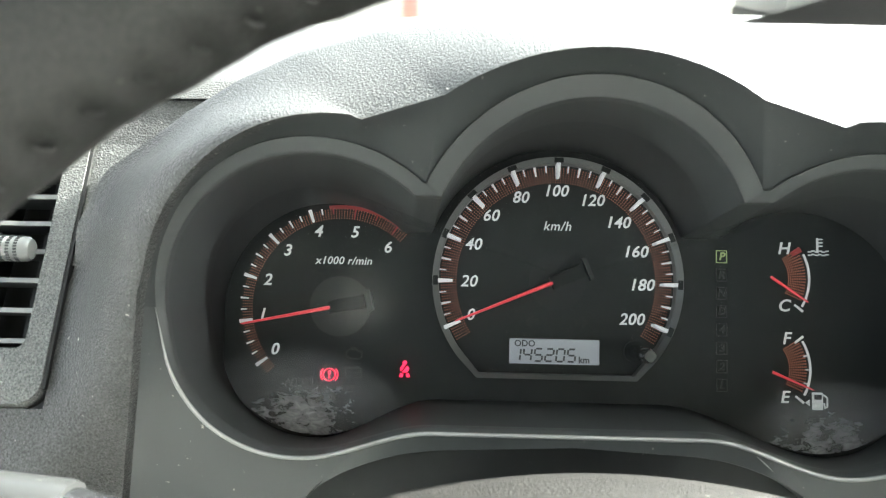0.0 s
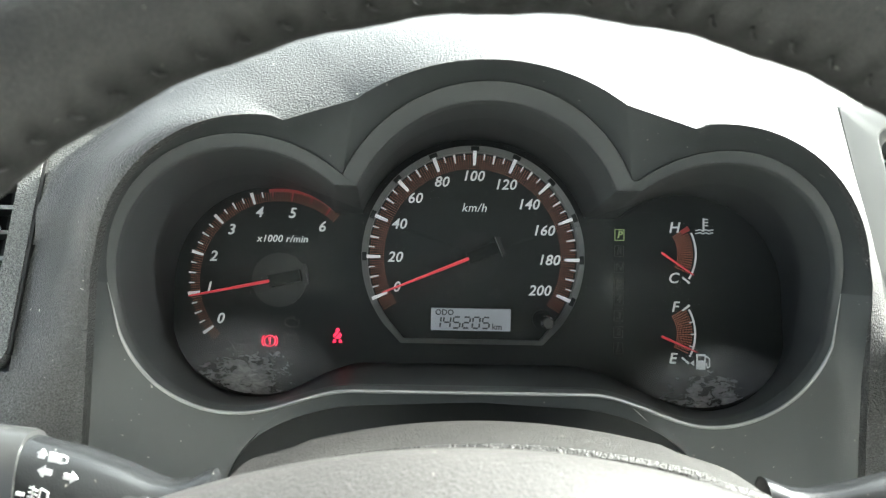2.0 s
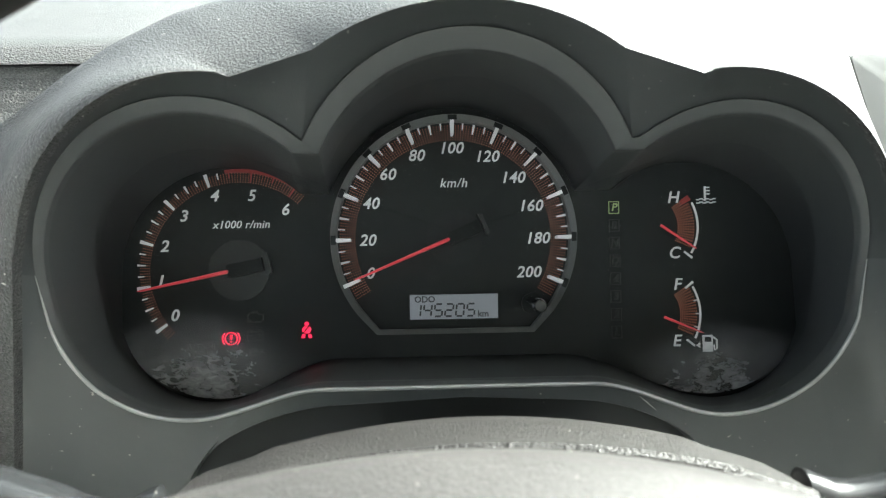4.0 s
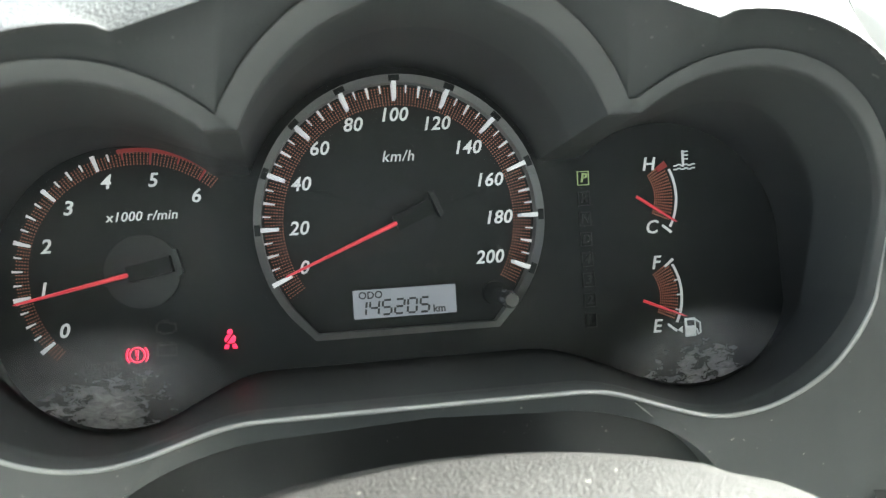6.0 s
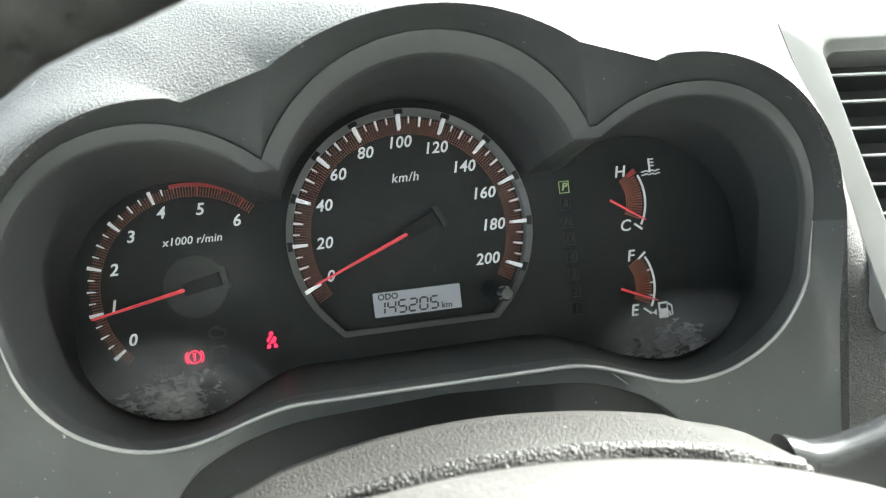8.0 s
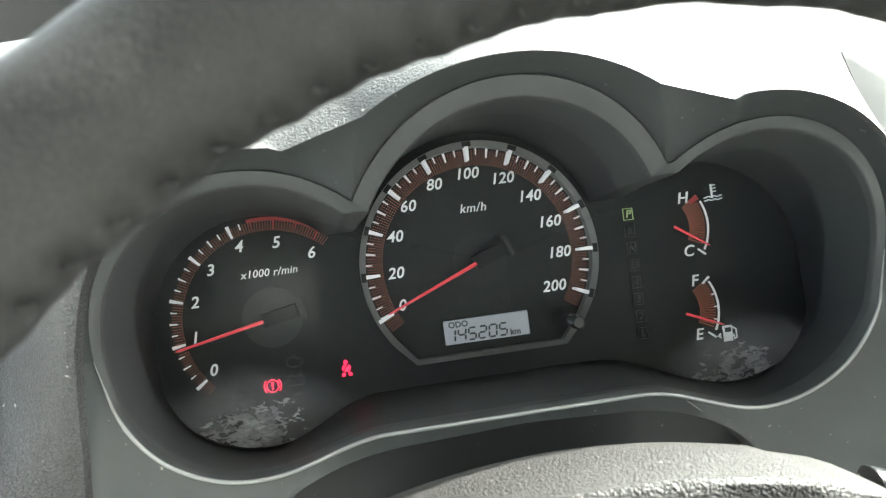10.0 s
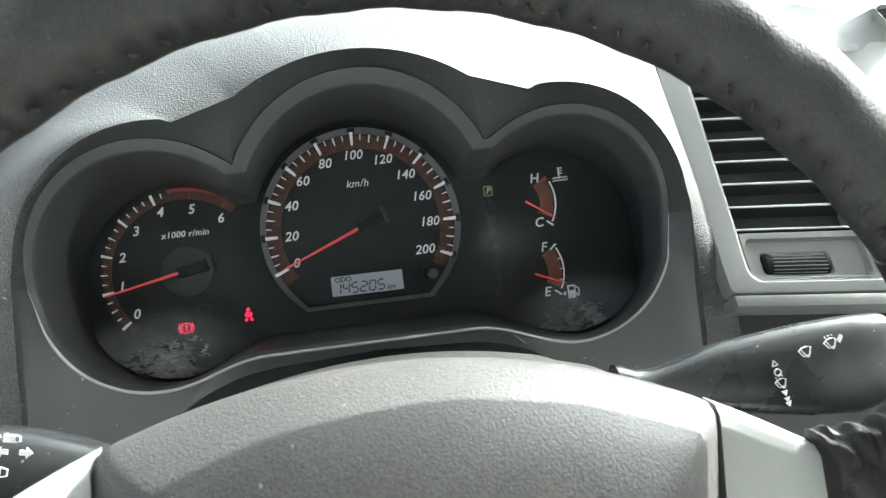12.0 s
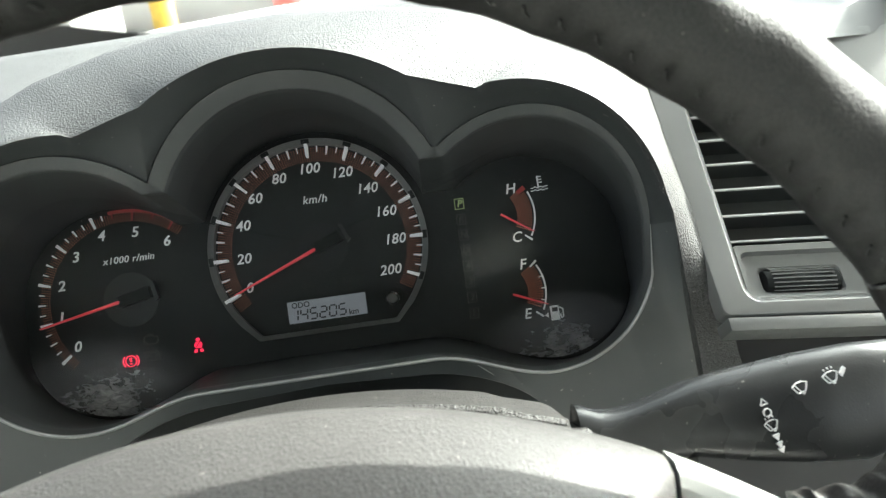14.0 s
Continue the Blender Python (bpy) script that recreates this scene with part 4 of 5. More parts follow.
for sx in (1, -1):
    rows = []
    for k in range(9):
        f = k / 8
        x = 0.0945 + f * 0.0675
        zt = max(crown(x) - 0.0005, -0.0985 + 0.006 * f ** 6)
        zb = -0.150 + 0.020 * f
        y = -0.203 - 0.026 * f
        th = 0.012
        rows.append([(turned(sx * x, z)[0], y + dy, turned(sx * x, z)[1]) for dy, z in ((th, zt + 0.001), (0.003, zt), (0, zt - 0.003), (-0.001, (zt + zb) / 2), (0, zb + 0.003), (0.003, zb), (th, zb))])
    part("spoke", loft(rows, True, True, True), "spoke", wheel, "silver grey spoke trim", 50)
    rows = []
    for k in range(65):
        f = k / 64
        x = 0.122 + f * 0.050
        g = min(1.0, f / 0.60)
        zt = -0.0895 + 0.0235 * g ** 4.5 + 0.05 * max(0.0, f - 0.60)
        zb = -0.140 - 0.02 * f ** 2
        y = -0.2215 - 0.016 * f
        ring = []
        for j in range(41):
            a = math.pi * (j / 40 * 1.24 - 0.12)
            zz = (zt + zb) / 2 + (zt - zb) / 2 * math.cos(a)
            yy = y + 0.012 - 0.015 * max(-0.3, math.sin(a)) ** 1.0
            fold = 0.0024 * noise.noise(Vector((x * 230, zz * 160, sx * 9.0))) + 0.0016 * noise.noise(Vector((x * 480, zz * 420, 3.0)))
            ring.append((WC.x + sx * x, yy - fold, zz + fold))
        rows.append(ring)
    part("spoke_leather", loft(rows, True, True, True), "leather_low", wheel, "creased worn leather where spoke meets rim", 70)

# ---------------------------------------------------------------- steering column and stalks
column = thing("steering_column_cover", "dark grained plastic steering column cover behind the wheel", "column cover", (0, -0.11, -0.10))


def hump(w, top):
    up = [(w * k / 12, top - 2.0 * (w * k / 12) ** 2 - (0.0012 if abs(k) > 9 else 0)) for k in range(-12, 13)]
    return up + [(w + 0.001, up[-1][1] - 0.006), (w - 0.002, top - 0.06), (0.03, top - 0.08), (-0.03, top - 0.08), (-w + 0.002, top - 0.06), (-w - 0.001, up[0][1] - 0.006)]


rows = []
for y, w, top in ((-0.030, 0.070, -0.0860), (-0.085, 0.076, -0.0690), (-0.105, 0.078, -0.0625), (-0.118, 0.0800, -0.0597), (-0.130, 0.0806, -0.0588), (-0.145, 0.0806, -0.0588), (-0.158, 0.0806, -0.0592), (-0.1585, 0.0804, -0.0586), (-0.1615, 0.0804, -0.0586), (-0.163, 0.0795, -0.0600), (-0.1635, 0.078, -0.0640)):
    rows.append([(x, y, z) for x, z in hump(w, top)])
part("upper_cover", loft(rows, True, True, True), "shroud", column, "dusty grained cover", 40)
for sx in (1, -1):
    part("gap_block", box(min(sx * 0.0800, sx * 0.0900), max(sx * 0.0800, sx * 0.0900), -0.150, -0.132, -0.100, -0.0790, 0.001, 1), "shroud", column)


def stalk(name, label, sx, profile, y, thick):
    """A flattened lever: profile rows of x, top z, bottom z, thickness share."""
    th = thing(name, label, "lever", (sx * 0.10, y, -0.085), "column stalks")
    rows = []
    for x, zt, zb, k in profile:
        mid, hh = (zt + zb) / 2, (zt - zb) / 2
        rows.append([(sx * x, y - thick * k * math.copysign(abs(math.sin(a)) ** 0.75, math.sin(a)) - 0.10 * (x - 0.10), mid + hh * math.copysign(abs(math.cos(a)) ** 0.8, math.cos(a))) for a in (2 * math.pi * i / 32 for i in range(32))])
    part("lever", loft(rows, True, True, True), "stalk", th, "dusty glossy black lever", 50)
    return th


wiper = stalk("wiper_stalk", "black wiper stalk with white symbols behind the wheel", 1,
              [(0.0866, -0.0745, -0.0980, 0.75), (0.0872, -0.0725, -0.0990, 0.95), (0.0900, -0.0732, -0.0990, 0.98), (0.0945, -0.0752, -0.0975, 0.95), (0.1000, -0.0758, -0.0960, 0.9), (0.1060, -0.0750, -0.0945, 0.9), (0.1130, -0.0732, -0.0940, 0.95), (0.125, -0.0698, -0.0950, 1.0), (0.142, -0.0675, -0.0985, 1.0), (0.160, -0.0655, -0.1015, 1.0), (0.180, -0.0645, -0.1030, 1.0), (0.1930, -0.0650, -0.1000, 0.95), (0.1975, -0.0680, -0.0960, 0.8), (0.1990, -0.0740, -0.0900, 0.5)], -0.140, 0.0085)
lights = stalk("light_stalk", "black light and indicator stalk with white symbols", -1,
               [(0.0866, -0.0745, -0.0980, 0.65), (0.0872, -0.0725, -0.0990, 0.85), (0.0900, -0.0732, -0.0990, 0.88), (0.0945, -0.0758, -0.0975, 0.85), (0.1000, -0.0762, -0.0960, 0.85), (0.1060, -0.0745, -0.0950, 0.9), (0.112, -0.0715, -0.0950, 1.0), (0.126, -0.0660, -0.0965, 1.05), (0.142, -0.0620, -0.0970, 1.1)], -0.140, 0.0100)
rows = []
for x, zt, zb in ((0.1420, -0.0605, -0.0985), (0.1435, -0.0600, -0.0990), (0.160, -0.0585, -0.0990), (0.175, -0.0570, -0.0985), (0.178, -0.0590, -0.0960)):
    rows.append([(-x, -0.1442 - 0.0125 * math.copysign(abs(math.sin(a)) ** 0.7, math.sin(a)), (zt + zb) / 2 + (zt - zb) / 2 * math.cos(a)) for a in (2 * math.pi * i / 32 for i in range(32))])
part("twist_grip", loft(rows, True, True, True), "collar", lights, "dark grey twist grip", 50)


def flat_symbol(name, bars, parent, m, material="print"):
    """A small printed symbol: outlines of (x, z) in millimetres, placed by m."""
    bm = bmesh.new()
    for pts in bars:
        prism([(x * 0.001, z * 0.001) for x, z in pts], -0.0003, 0.0006, bm)
    return piece(name, put_mesh(name, bm, material, 0), parent, m)


def stroke(x0, z0, x1, z1, w=0.13):
    d = math.hypot(x1 - x0, z1 - z0)
    nx, nz = -(z1 - z0) / d * w, (x1 - x0) / d * w
    return [(x0 + nx, z0 + nz), (x1 + nx, z1 + nz), (x1 - nx, z1 - nz), (x0 - nx, z0 - nz)]


WIPE = [stroke(-2.6, 1.2, -1.0, 2.0), stroke(-1.0, 2.0, 1.0, 2.0), stroke(1.0, 2.0, 2.6, 1.2), stroke(-2.6, 1.2, -1.3, -1.4), stroke(2.6, 1.2, 1.3, -1.4), stroke(-1.3, -1.4, 1.3, -1.4), stroke(-1.6, 1.6, 0.3, -2.2), stroke(0.3, -2.2, 1.0, -1.8)]
DROPS = [stroke(-1.4, 2.8, -1.4, 3.4), stroke(0, 2.9, 0, 3.5), stroke(1.4, 2.8, 1.4, 3.4)]


def on_lever(x, z, turn=0):
    return pose(x, -0.1497 - 0.10 * (abs(x) - 0.10), z, 0, turn, 0)


flat_symbol("wiper_symbol", WIPE, wiper, on_lever(0.1580, -0.0755, -14))
flat_symbol("washer_symbol", WIPE + DROPS + [[(3.6, -1.0), (5.6, 1.0), (5.0, 2.0), (3.0, 0.4)]], wiper, on_lever(0.1680, -0.0735, -14))
flat_symbol("arrow_symbol", [stroke(-1.2, -0.9, 1.2, -0.9), stroke(-1.2, -0.9, 0, 1.2), stroke(1.2, -0.9, 0, 1.2)], wiper, on_lever(0.1455, -0.0783, -14))
flat_symbol("off_symbol", [stroke(1.3 * math.cos(q), 1.3 * math.sin(q), 1.3 * math.cos(q + 0.55), 1.3 * math.sin(q + 0.55), 0.17) for q in [0.5236 * i for i in range(12)]], wiper, on_lever(0.1464, -0.0818, -14))
flat_symbol("wiper_symbol", [[(x * 0.9, z * 0.9) for x, z in q] for q in WIPE + DROPS], wiper, on_lever(0.1472, -0.0862, -14))
flat_symbol("arrow_symbol", [[(-1.2, 1.0), (1.2, 1.0), (0, -1.2)]], wiper, on_lever(0.1482, -0.0900, -14))
flat_symbol("arrow_symbol", [[(-1.2, 1.8), (1.2, 1.8), (0, 0)], [(-1.2, 0), (1.2, 0), (0, -1.8)]], wiper, on_lever(0.1490, -0.0934, -14))
ARROW = [(-3.0, 0), (-1.0, 1.8), (-1.0, 0.8), (1.2, 0.8), (1.2, -0.8), (-1.0, -0.8), (-1.0, -1.8)]
lt = lambda x, z: pose(x, -0.1517 - 0.10 * (abs(x) - 0.10), z, 0, 12, 0)
flat_symbol("indicator_symbol", [ARROW, [(6.2 - x, z) for x, z in ARROW]], lights, lt(-0.1325, -0.0705))
flat_symbol("headlamp_symbol", [[(-4.4, -1.0), (-2.6, -1.0), (-2.6, 0.2), (-2.0, 0.2), (-3.5, 1.8), (-5.0, 0.2), (-4.4, 0.2)], [(-1.2, -1.3), (1.8, -1.3), (1.8, 1.3), (-1.2, 1.3)], stroke(2.3, 1.3, 4.2, 0.7), stroke(4.2, 0.7, 4.2, -0.7), stroke(4.2, -0.7, 2.3, -1.3), stroke(2.3, 1.3, 2.3, -1.3)], lights, lt(-0.1310, -0.0662))
flat_symbol("fog_symbol", [stroke(-3.4, 1.3, -0.6, 0.8), stroke(-3.4, 0, -0.6, -0.5), stroke(-3.4, -1.3, -0.6, -1.8), stroke(-2.4, 1.8, -2.0, -1.8), stroke(0, 1.6, 0, -1.8), stroke(0, 1.6, 2.4, 1.0), stroke(2.4, 1.0, 2.4, -1.2), stroke(2.4, -1.2, 0, -1.8)], lights, lt(-0.1345, -0.0770))
flat_symbol("dash_symbol", [stroke(-1.2, 0, 1.2, 0, 0.5)], lights, lt(-0.1400, -0.0768))

# ---------------------------------------------------------------- centre panel, vent and radio
SLOPE = math.degrees(math.atan(0.377))
FAS = pose(0, -0.062, 0, -SLOPE, 0, 0)          # u across, v out of the panel (minus: to the driver), w up the panel
UPS = 1 / math.cos(math.radians(SLOPE))


def panel_bm(bm):
    """Takes a bmesh from panel axes (x, depth, height as z) onto the leaning fascia."""
    for v in bm.verts:
        v.co.z *= UPS
    bmesh.ops.transform(bm, matrix=FAS, verts=bm.verts)
    return bm


WING = 0.1657                                   # the vent wing swings towards the driver from this edge
STACK = Vector((0.018, -0.413, -0.018))
NEAR = 0.923                                    # the middle stack stands as far forward as the wing's inner end


def wing_bm(bm):
    """Panel axes onto the vent wing, whose inner end comes forward to meet the middle stack."""
    panel_bm(bm)
    for v in bm.verts:
        d = max(0.0, v.co.x - WING)
        v.co.x, v.co.y, v.co.z = v.co.x - 0.13 * d, v.co.y - 0.235 * d, v.co.z - 0.083 * d
    return bm


def on_stack(p):
    """A point of the leaning fascia brought forward onto the steeper face of the middle stack."""
    p = STACK + (p - STACK) * NEAR
    far = p.y - STACK.y
    return STACK + (p - STACK) * ((far - 0.25 * (p.z - 0.055)) / far)


def stack_bm(bm):
    """Panel axes onto the middle stack with the radio and the display."""
    panel_bm(bm)
    for v in bm.verts:
        v.co = on_stack(v.co)
    return bm


def stack_pose(x, depth, z):
    """Where a printed mark lies on the middle stack."""
    at = FAS @ Vector((x, depth, z * UPS))
    at, up = on_stack(at), on_stack(FAS @ Vector((x, depth, (z + 0.001) * UPS)))
    lean = math.degrees(math.atan2(up.y - at.y, up.z - at.z))
    return pose(at.x, at.y, at.z, -lean) @ Matrix.Scale(NEAR, 4)


def rounded(x0, x1, z0, z1, r, n=5):
    return arc(x1 - r, z1 - r, r, 0, 90, n) + arc(x0 + r, z1 - r, r, 90, 180, n) + arc(x0 + r, z0 + r, r, 180, 270, n) + arc(x1 - r, z0 + r, r, 270, 360, n)


def framed(outer, inner, y0, y1, lip=0.0):
    """A plate with an opening; both outlines have the same number of points."""
    rows = [[(x, y1, z) for x, z in outer], [(x, y0 + 0.001, z) for x, z in outer], [(x * 0.97 + q * 0.03, y0, z * 0.97 + w * 0.03) for (x, z), (q, w) in zip(outer, inner)],
            [(x * 0.15 + q * 0.85, y0, z * 0.15 + w * 0.85) for (x, z), (q, w) in zip(outer, inner)],
            [(x * 0.06 + q * 0.94, y0, z * 0.06 + w * 0.94) for (x, z), (q, w) in zip(outer, inner)], [(q, y0 + lip + 0.0015, w) for q, w in inner], [(q, y1 + 0.012, w) for q, w in inner]]
    return loft(rows, True)


centre = thing("centre_panel", "silver painted centre dashboard panel", "dash panel", (0.23, -0.062, 0.0))
rings = [(rounded(0.1657, 0.2992, -0.0570, 0.0700, 0.003), y) for y in (0.006, -0.0030)] + [(rounded(0.1661, 0.2988, -0.0566, 0.0696, 0.003), -0.0038), (rounded(0.1668, 0.2982, -0.0560, 0.0690, 0.004), -0.0040),
         (rounded(0.1768, 0.2490, -0.0520, 0.0600, 0.007), -0.0040), (rounded(0.1776, 0.2482, -0.0514, 0.0594, 0.0065), -0.0036), (rounded(0.1800, 0.2450, -0.0492, 0.0580, 0.006), 0.0004), (rounded(0.1812, 0.2436, -0.0482, 0.0572, 0.006), 0.0016), (rounded(0.1814, 0.2434, -0.0480, 0.0570, 0.006), 0.0180)]
SLANT = lambda x, z: x - 0.0036 * max(0.0, min(1.0, z / 0.07)) * max(0.0, (0.1768 - x) / 0.0111)
part("vent_surround", wing_bm(loft([[(SLANT(x, z), y, z) for x, z in line] for line, y in rings], True)), "silver", centre, "silver vent surround with a bevelled opening", 24)
part("panel_ledge", wing_bm(box(0.1665, 0.2992, -0.0046, 0.010, -0.0634, -0.0578, 0.0012)), "silver", centre, "silver ledge under the vent")
part("panel_corner", stack_bm(prism([(0.2990, 0.0700), (0.3040, 0.0712), (0.3052, 0.0700), (0.3112, 0.0572), (0.3112, 0.0563), (0.2990, 0.0563)], -0.0038, 0.004)), "silver", centre, "silver corner beside the display", 30)

vent = thing("air_vent", "silver framed dashboard air vent with black slats", "air vent", (0.23, -0.06, 0.01), "dashboard air vents")
part("vent_throat", wing_bm(box(0.178, 0.247, 0.014, 0.018, -0.050, 0.060)), "slat", vent, "dark shutter behind the slats", 0)
TW = -0.0405                                    # height of the thumbwheel
rings = [(rounded(0.1806, 0.2440, -0.0490, -0.0262, 0.002), 0.006), (rounded(0.1806, 0.2440, -0.0490, -0.0262, 0.002), 0.0014), (rounded(0.1812, 0.2436, -0.0486, -0.0266, 0.002), 0.0008),
         (rounded(0.1830, 0.2420, -0.0480, -0.0292, 0.003), 0.0010), (rounded(0.1840, 0.2410, -0.0476, -0.0300, 0.003), 0.0040), (rounded(0.1900, 0.2260, TW - 0.0052, TW + 0.0056, 0.002), 0.0046),
         (rounded(0.1908, 0.2252, TW - 0.0046, TW + 0.0048, 0.002), 0.0056), (rounded(0.1908, 0.2252, TW - 0.0046, TW + 0.0048, 0.002), 0.0120)]
part("thumbwheel_plate", wing_bm(loft([[(x, y, z) for x, z in line] for line, y in rings], True)), "silver", vent, "silver recessed plate round the thumbwheel", 24)
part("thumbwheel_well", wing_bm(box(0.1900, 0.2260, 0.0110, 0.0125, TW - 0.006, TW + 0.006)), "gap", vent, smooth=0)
bm = tube([(x, 0.0066, TW) for x in (0.1915, 0.1922, 0.1970, 0.2080, 0.2190, 0.2238, 0.2245)], [0.0026, 0.0044, 0.0050, 0.0054, 0.0050, 0.0044, 0.0026], 32)
part("thumbwheel", wing_bm(bm), "needle_hub", vent, "ribbed black thumbwheel")
rib = bmesh.new()
for k in range(8):
    a = radians(106 + 19 * k)
    box(0.1945, 0.2215, 0.0066 + 0.0053 * math.cos(a) - 0.0003, 0.0066 + 0.0053 * math.cos(a) + 0.0003, TW + 0.0053 * math.sin(a) - 0.00022, TW + 0.0053 * math.sin(a) + 0.00022, bm=rib)
part("thumbwheel_ribs", wing_bm(rib), "slat_edge", vent, smooth=0)
for z in (0.0470, 0.0350, 0.0232, 0.0115, -0.0005, -0.0125, -0.0240):
    sl = part("slat", wing_bm(loft([[(x, y, z + dz) for y, dz in ((0.0030, 0.0003), (0.0032, -0.0006), (0.0142, -0.0012), (0.0142, -0.0002))] for x in (0.1812, 0.2436)], True, True, True)), "slat", vent)
    part("slat_edge", wing_bm(box(0.1814, 0.2434, 0.0020, 0.0032, z - 0.0004, z + 0.0004)), "slat_line", sl, "slat edge with a painted highlight", 0)

radio = thing("car_radio", "silver double height car radio with volume knob and buttons", "radio", (0.35, -0.08, 0.0))
part("radio_face", stack_bm(box(0.3035, 0.480, -0.0025, 0.006, -0.090, 0.0440, 0.0016)), "button", radio, "silver radio face")
part("radio_screen", stack_bm(box(0.3470, 0.450, -0.0033, -0.0015, -0.085, 0.0210, 0.0008)), "screen", radio, "dark radio screen")
part("screen_frame", stack_bm(framed(rounded(0.3452, 0.4520, -0.0870, 0.0228, 0.002), rounded(0.3472, 0.4500, -0.0850, 0.0208, 0.002), -0.0042, -0.0020)), "slat_edge", radio, "pale edge round the screen", 30)
part("disc_slot", stack_bm(box(0.3470, 0.465, -0.0031, -0.0015, 0.0295, 0.0365, 0.0008)), "screen", radio)
KX, KZ = 0.3235, 0.0268
kn = part("volume_knob", stack_bm(tube([(KX, y, KZ) for y in (-0.0015, -0.0022, -0.0080, -0.0094, -0.0098, -0.0098)], [0.0132, 0.0128, 0.0122, 0.0113, 0.0098, 0.0004], 40)), "knob_grey", radio, "dark grey volume knob with grip marks", 40)
# black ring on the face, painted shade round the knob
part("knob_shade_ring", stack_bm(band(KX, KZ, 0.0130, 0.0142, 0, 359.9, -0.0030, -0.0020, 40)), "gap", radio, smooth=0)
for k in range(10):
    a = radians(36 * k + 10)
    c, q = math.cos(a), math.sin(a)
    line = [(KX + r * c + w * -q, KZ + r * q + w * c) for r, w in ((0.0092, -0.0003), (0.0119, -0.0004), (0.0119, 0.0004), (0.0092, 0.0003))]
    part("grip_mark", stack_bm(prism(line, -0.0100, -0.0085)), "ink", kn, smooth=0)
for k, word in enumerate(("", "AUDIO", "MAP", "MENU", "", "")):
    z1 = 0.0070 - 0.0132 * k
    bt = part("button", stack_bm(box(0.3045, 0.3395, -0.0042, -0.001, z1 - 0.0112, z1, 0.0010)), "button", radio)
    part("button_trim", stack_bm(prism(rounded(0.3042, 0.3370, z1 + 0.0002, z1 + 0.0017, 0.0007, 3), -0.0048, -0.0020)), "chrome", bt, "bright strip above the button", 30)
    mt = lambda x, z: stack_pose(x, -0.0045, z)
    if word:
        write("button_lettering", word, 0, 0, 0, 0.0042, "ink", bt, m=mt(0.3225, z1 - 0.0058))
    elif k == 0:
        flat_symbol("eject_symbol", [[(-2.2, 0), (2.2, 0), (0, 2.2)], [(-2.2, -1.4), (2.2, -1.4), (2.2, -0.6), (-2.2, -0.6)]], bt, mt(0.3225, z1 - 0.0060), "ink")
    elif k == 4:
        flat_symbol("phone_symbol", [[(-2.2, 2.0), (-1.0, 2.2), (-0.8, 0.6), (0.8, -0.8), (2.2, -0.8), (2.0, -2.2), (0.4, -2.2), (-2.0, 0.2)]], bt, mt(0.3225, z1 - 0.0060), "ink")
write("knob_lettering", "PWR·VOL", 0, 0, 0, 0.0038, "ink", radio, m=stack_pose(0.3190, -0.0028, 0.0100))

clock = thing("display_pod", "dark display recessed under a silver dash pod", "display", (0.36, -0.03, 0.07))
i_ = [(0.3130, 0.0565), (0.3115, 0.0580), (0.2985, 0.0855), (0.2992, 0.0875), (0.4500, 0.0935), (0.4700, 0.0925), (0.4600, 0.0600), (0.4560, 0.0570)]
o = [(0.3120, 0.0555), (0.3100, 0.0570), (0.2970, 0.0862), (0.3000, 0.0885), (0.4500, 0.0948), (0.4715, 0.0938), (0.4620, 0.0595), (0.4575, 0.0560)]
wide = [(0.3110, 0.0510), (0.3085, 0.0530), (0.2960, 0.0820), (0.2985, 0.0880), (0.4600, 0.0990), (0.5000, 0.0960), (0.5000, 0.0560), (0.4900, 0.0500)]
rows = [[(x, v, z + dz) for x, z in line] for line, v, dz in ((wide, 0.10, 0.0), (wide, -0.0010, 0.0), (o, -0.0035, 0.0005), (o, -0.0045, -0.0005), (i_, -0.0035, 0.0), (i_, 0.006, 0.0))]
part("pod_frame", stack_bm(loft(rows, True)), "silver", clock, "silver surround of the display", 50)
# grained dash slope in silver: the sunlight on it is put into the colour
ramp = [(0.225, 0.0768), (0.245, 0.0780), (0.265, 0.0815), (0.282, 0.0865), (0.294, 0.0890), (0.300, 0.0900)]
rows = []
for k, (v, dz) in enumerate(((-0.0020, 0), (-0.0032, -0.0012), (-0.0010, 0.0), (0.0200, 0.0110), (0.0600, 0))):
    row = []
    for x, z in ramp:
        f = (x - 0.225) / 0.075                 # flush with the display at its inner end, with the wing at its outer end
        row.append((x, v + 0.010 * (1 - f) + ((0.9 - 0.85 * f ** 3) * (z - 0.0712) if k else 0), 0.0706 - 0.0085 * f if k == 0 else z + dz if k < 4 else 0.140))
    rows.append(row)
part("pod_shoulder", stack_bm(loft(rows, False)), "silver", clock, "slope beside the display, coloured silver in place of sunlight", 60)
part("pod_sill", stack_bm(box(0.3022, 0.50, -0.0040, 0.004, 0.0446, 0.0562, 0.001)), "silver", clock, "silver sill under the display")
part("display", stack_bm(prism(i_, -0.0012, 0.003)), "screen", clock, "dark unlit display", 0)
part("shoulder", wing_bm(loft([[(x, y, z) for x in (0.1380, 0.2020, 0.230, 0.260, 0.285, 0.3020)] for y, z in ((0.0060, 0.0705), (0.0010, 0.0708), (0.0004, 0.0716), (0.0020, 0.0735), (0.0060, 0.0758), (0.030, 0.0850))], False)), "hood", dashboard, "rolled front edge of the dash top", 60)

# outboard vent
LSL = math.degrees(math.atan(0.30))
LFAS = pose(0, -0.055, 0, -LSL, 0, 0)


def left_bm(bm):
    for v in bm.verts:
        v.co.z /= math.cos(radians(LSL))
    bmesh.ops.transform(bm, matrix=LFAS, verts=bm.verts)
    return bm


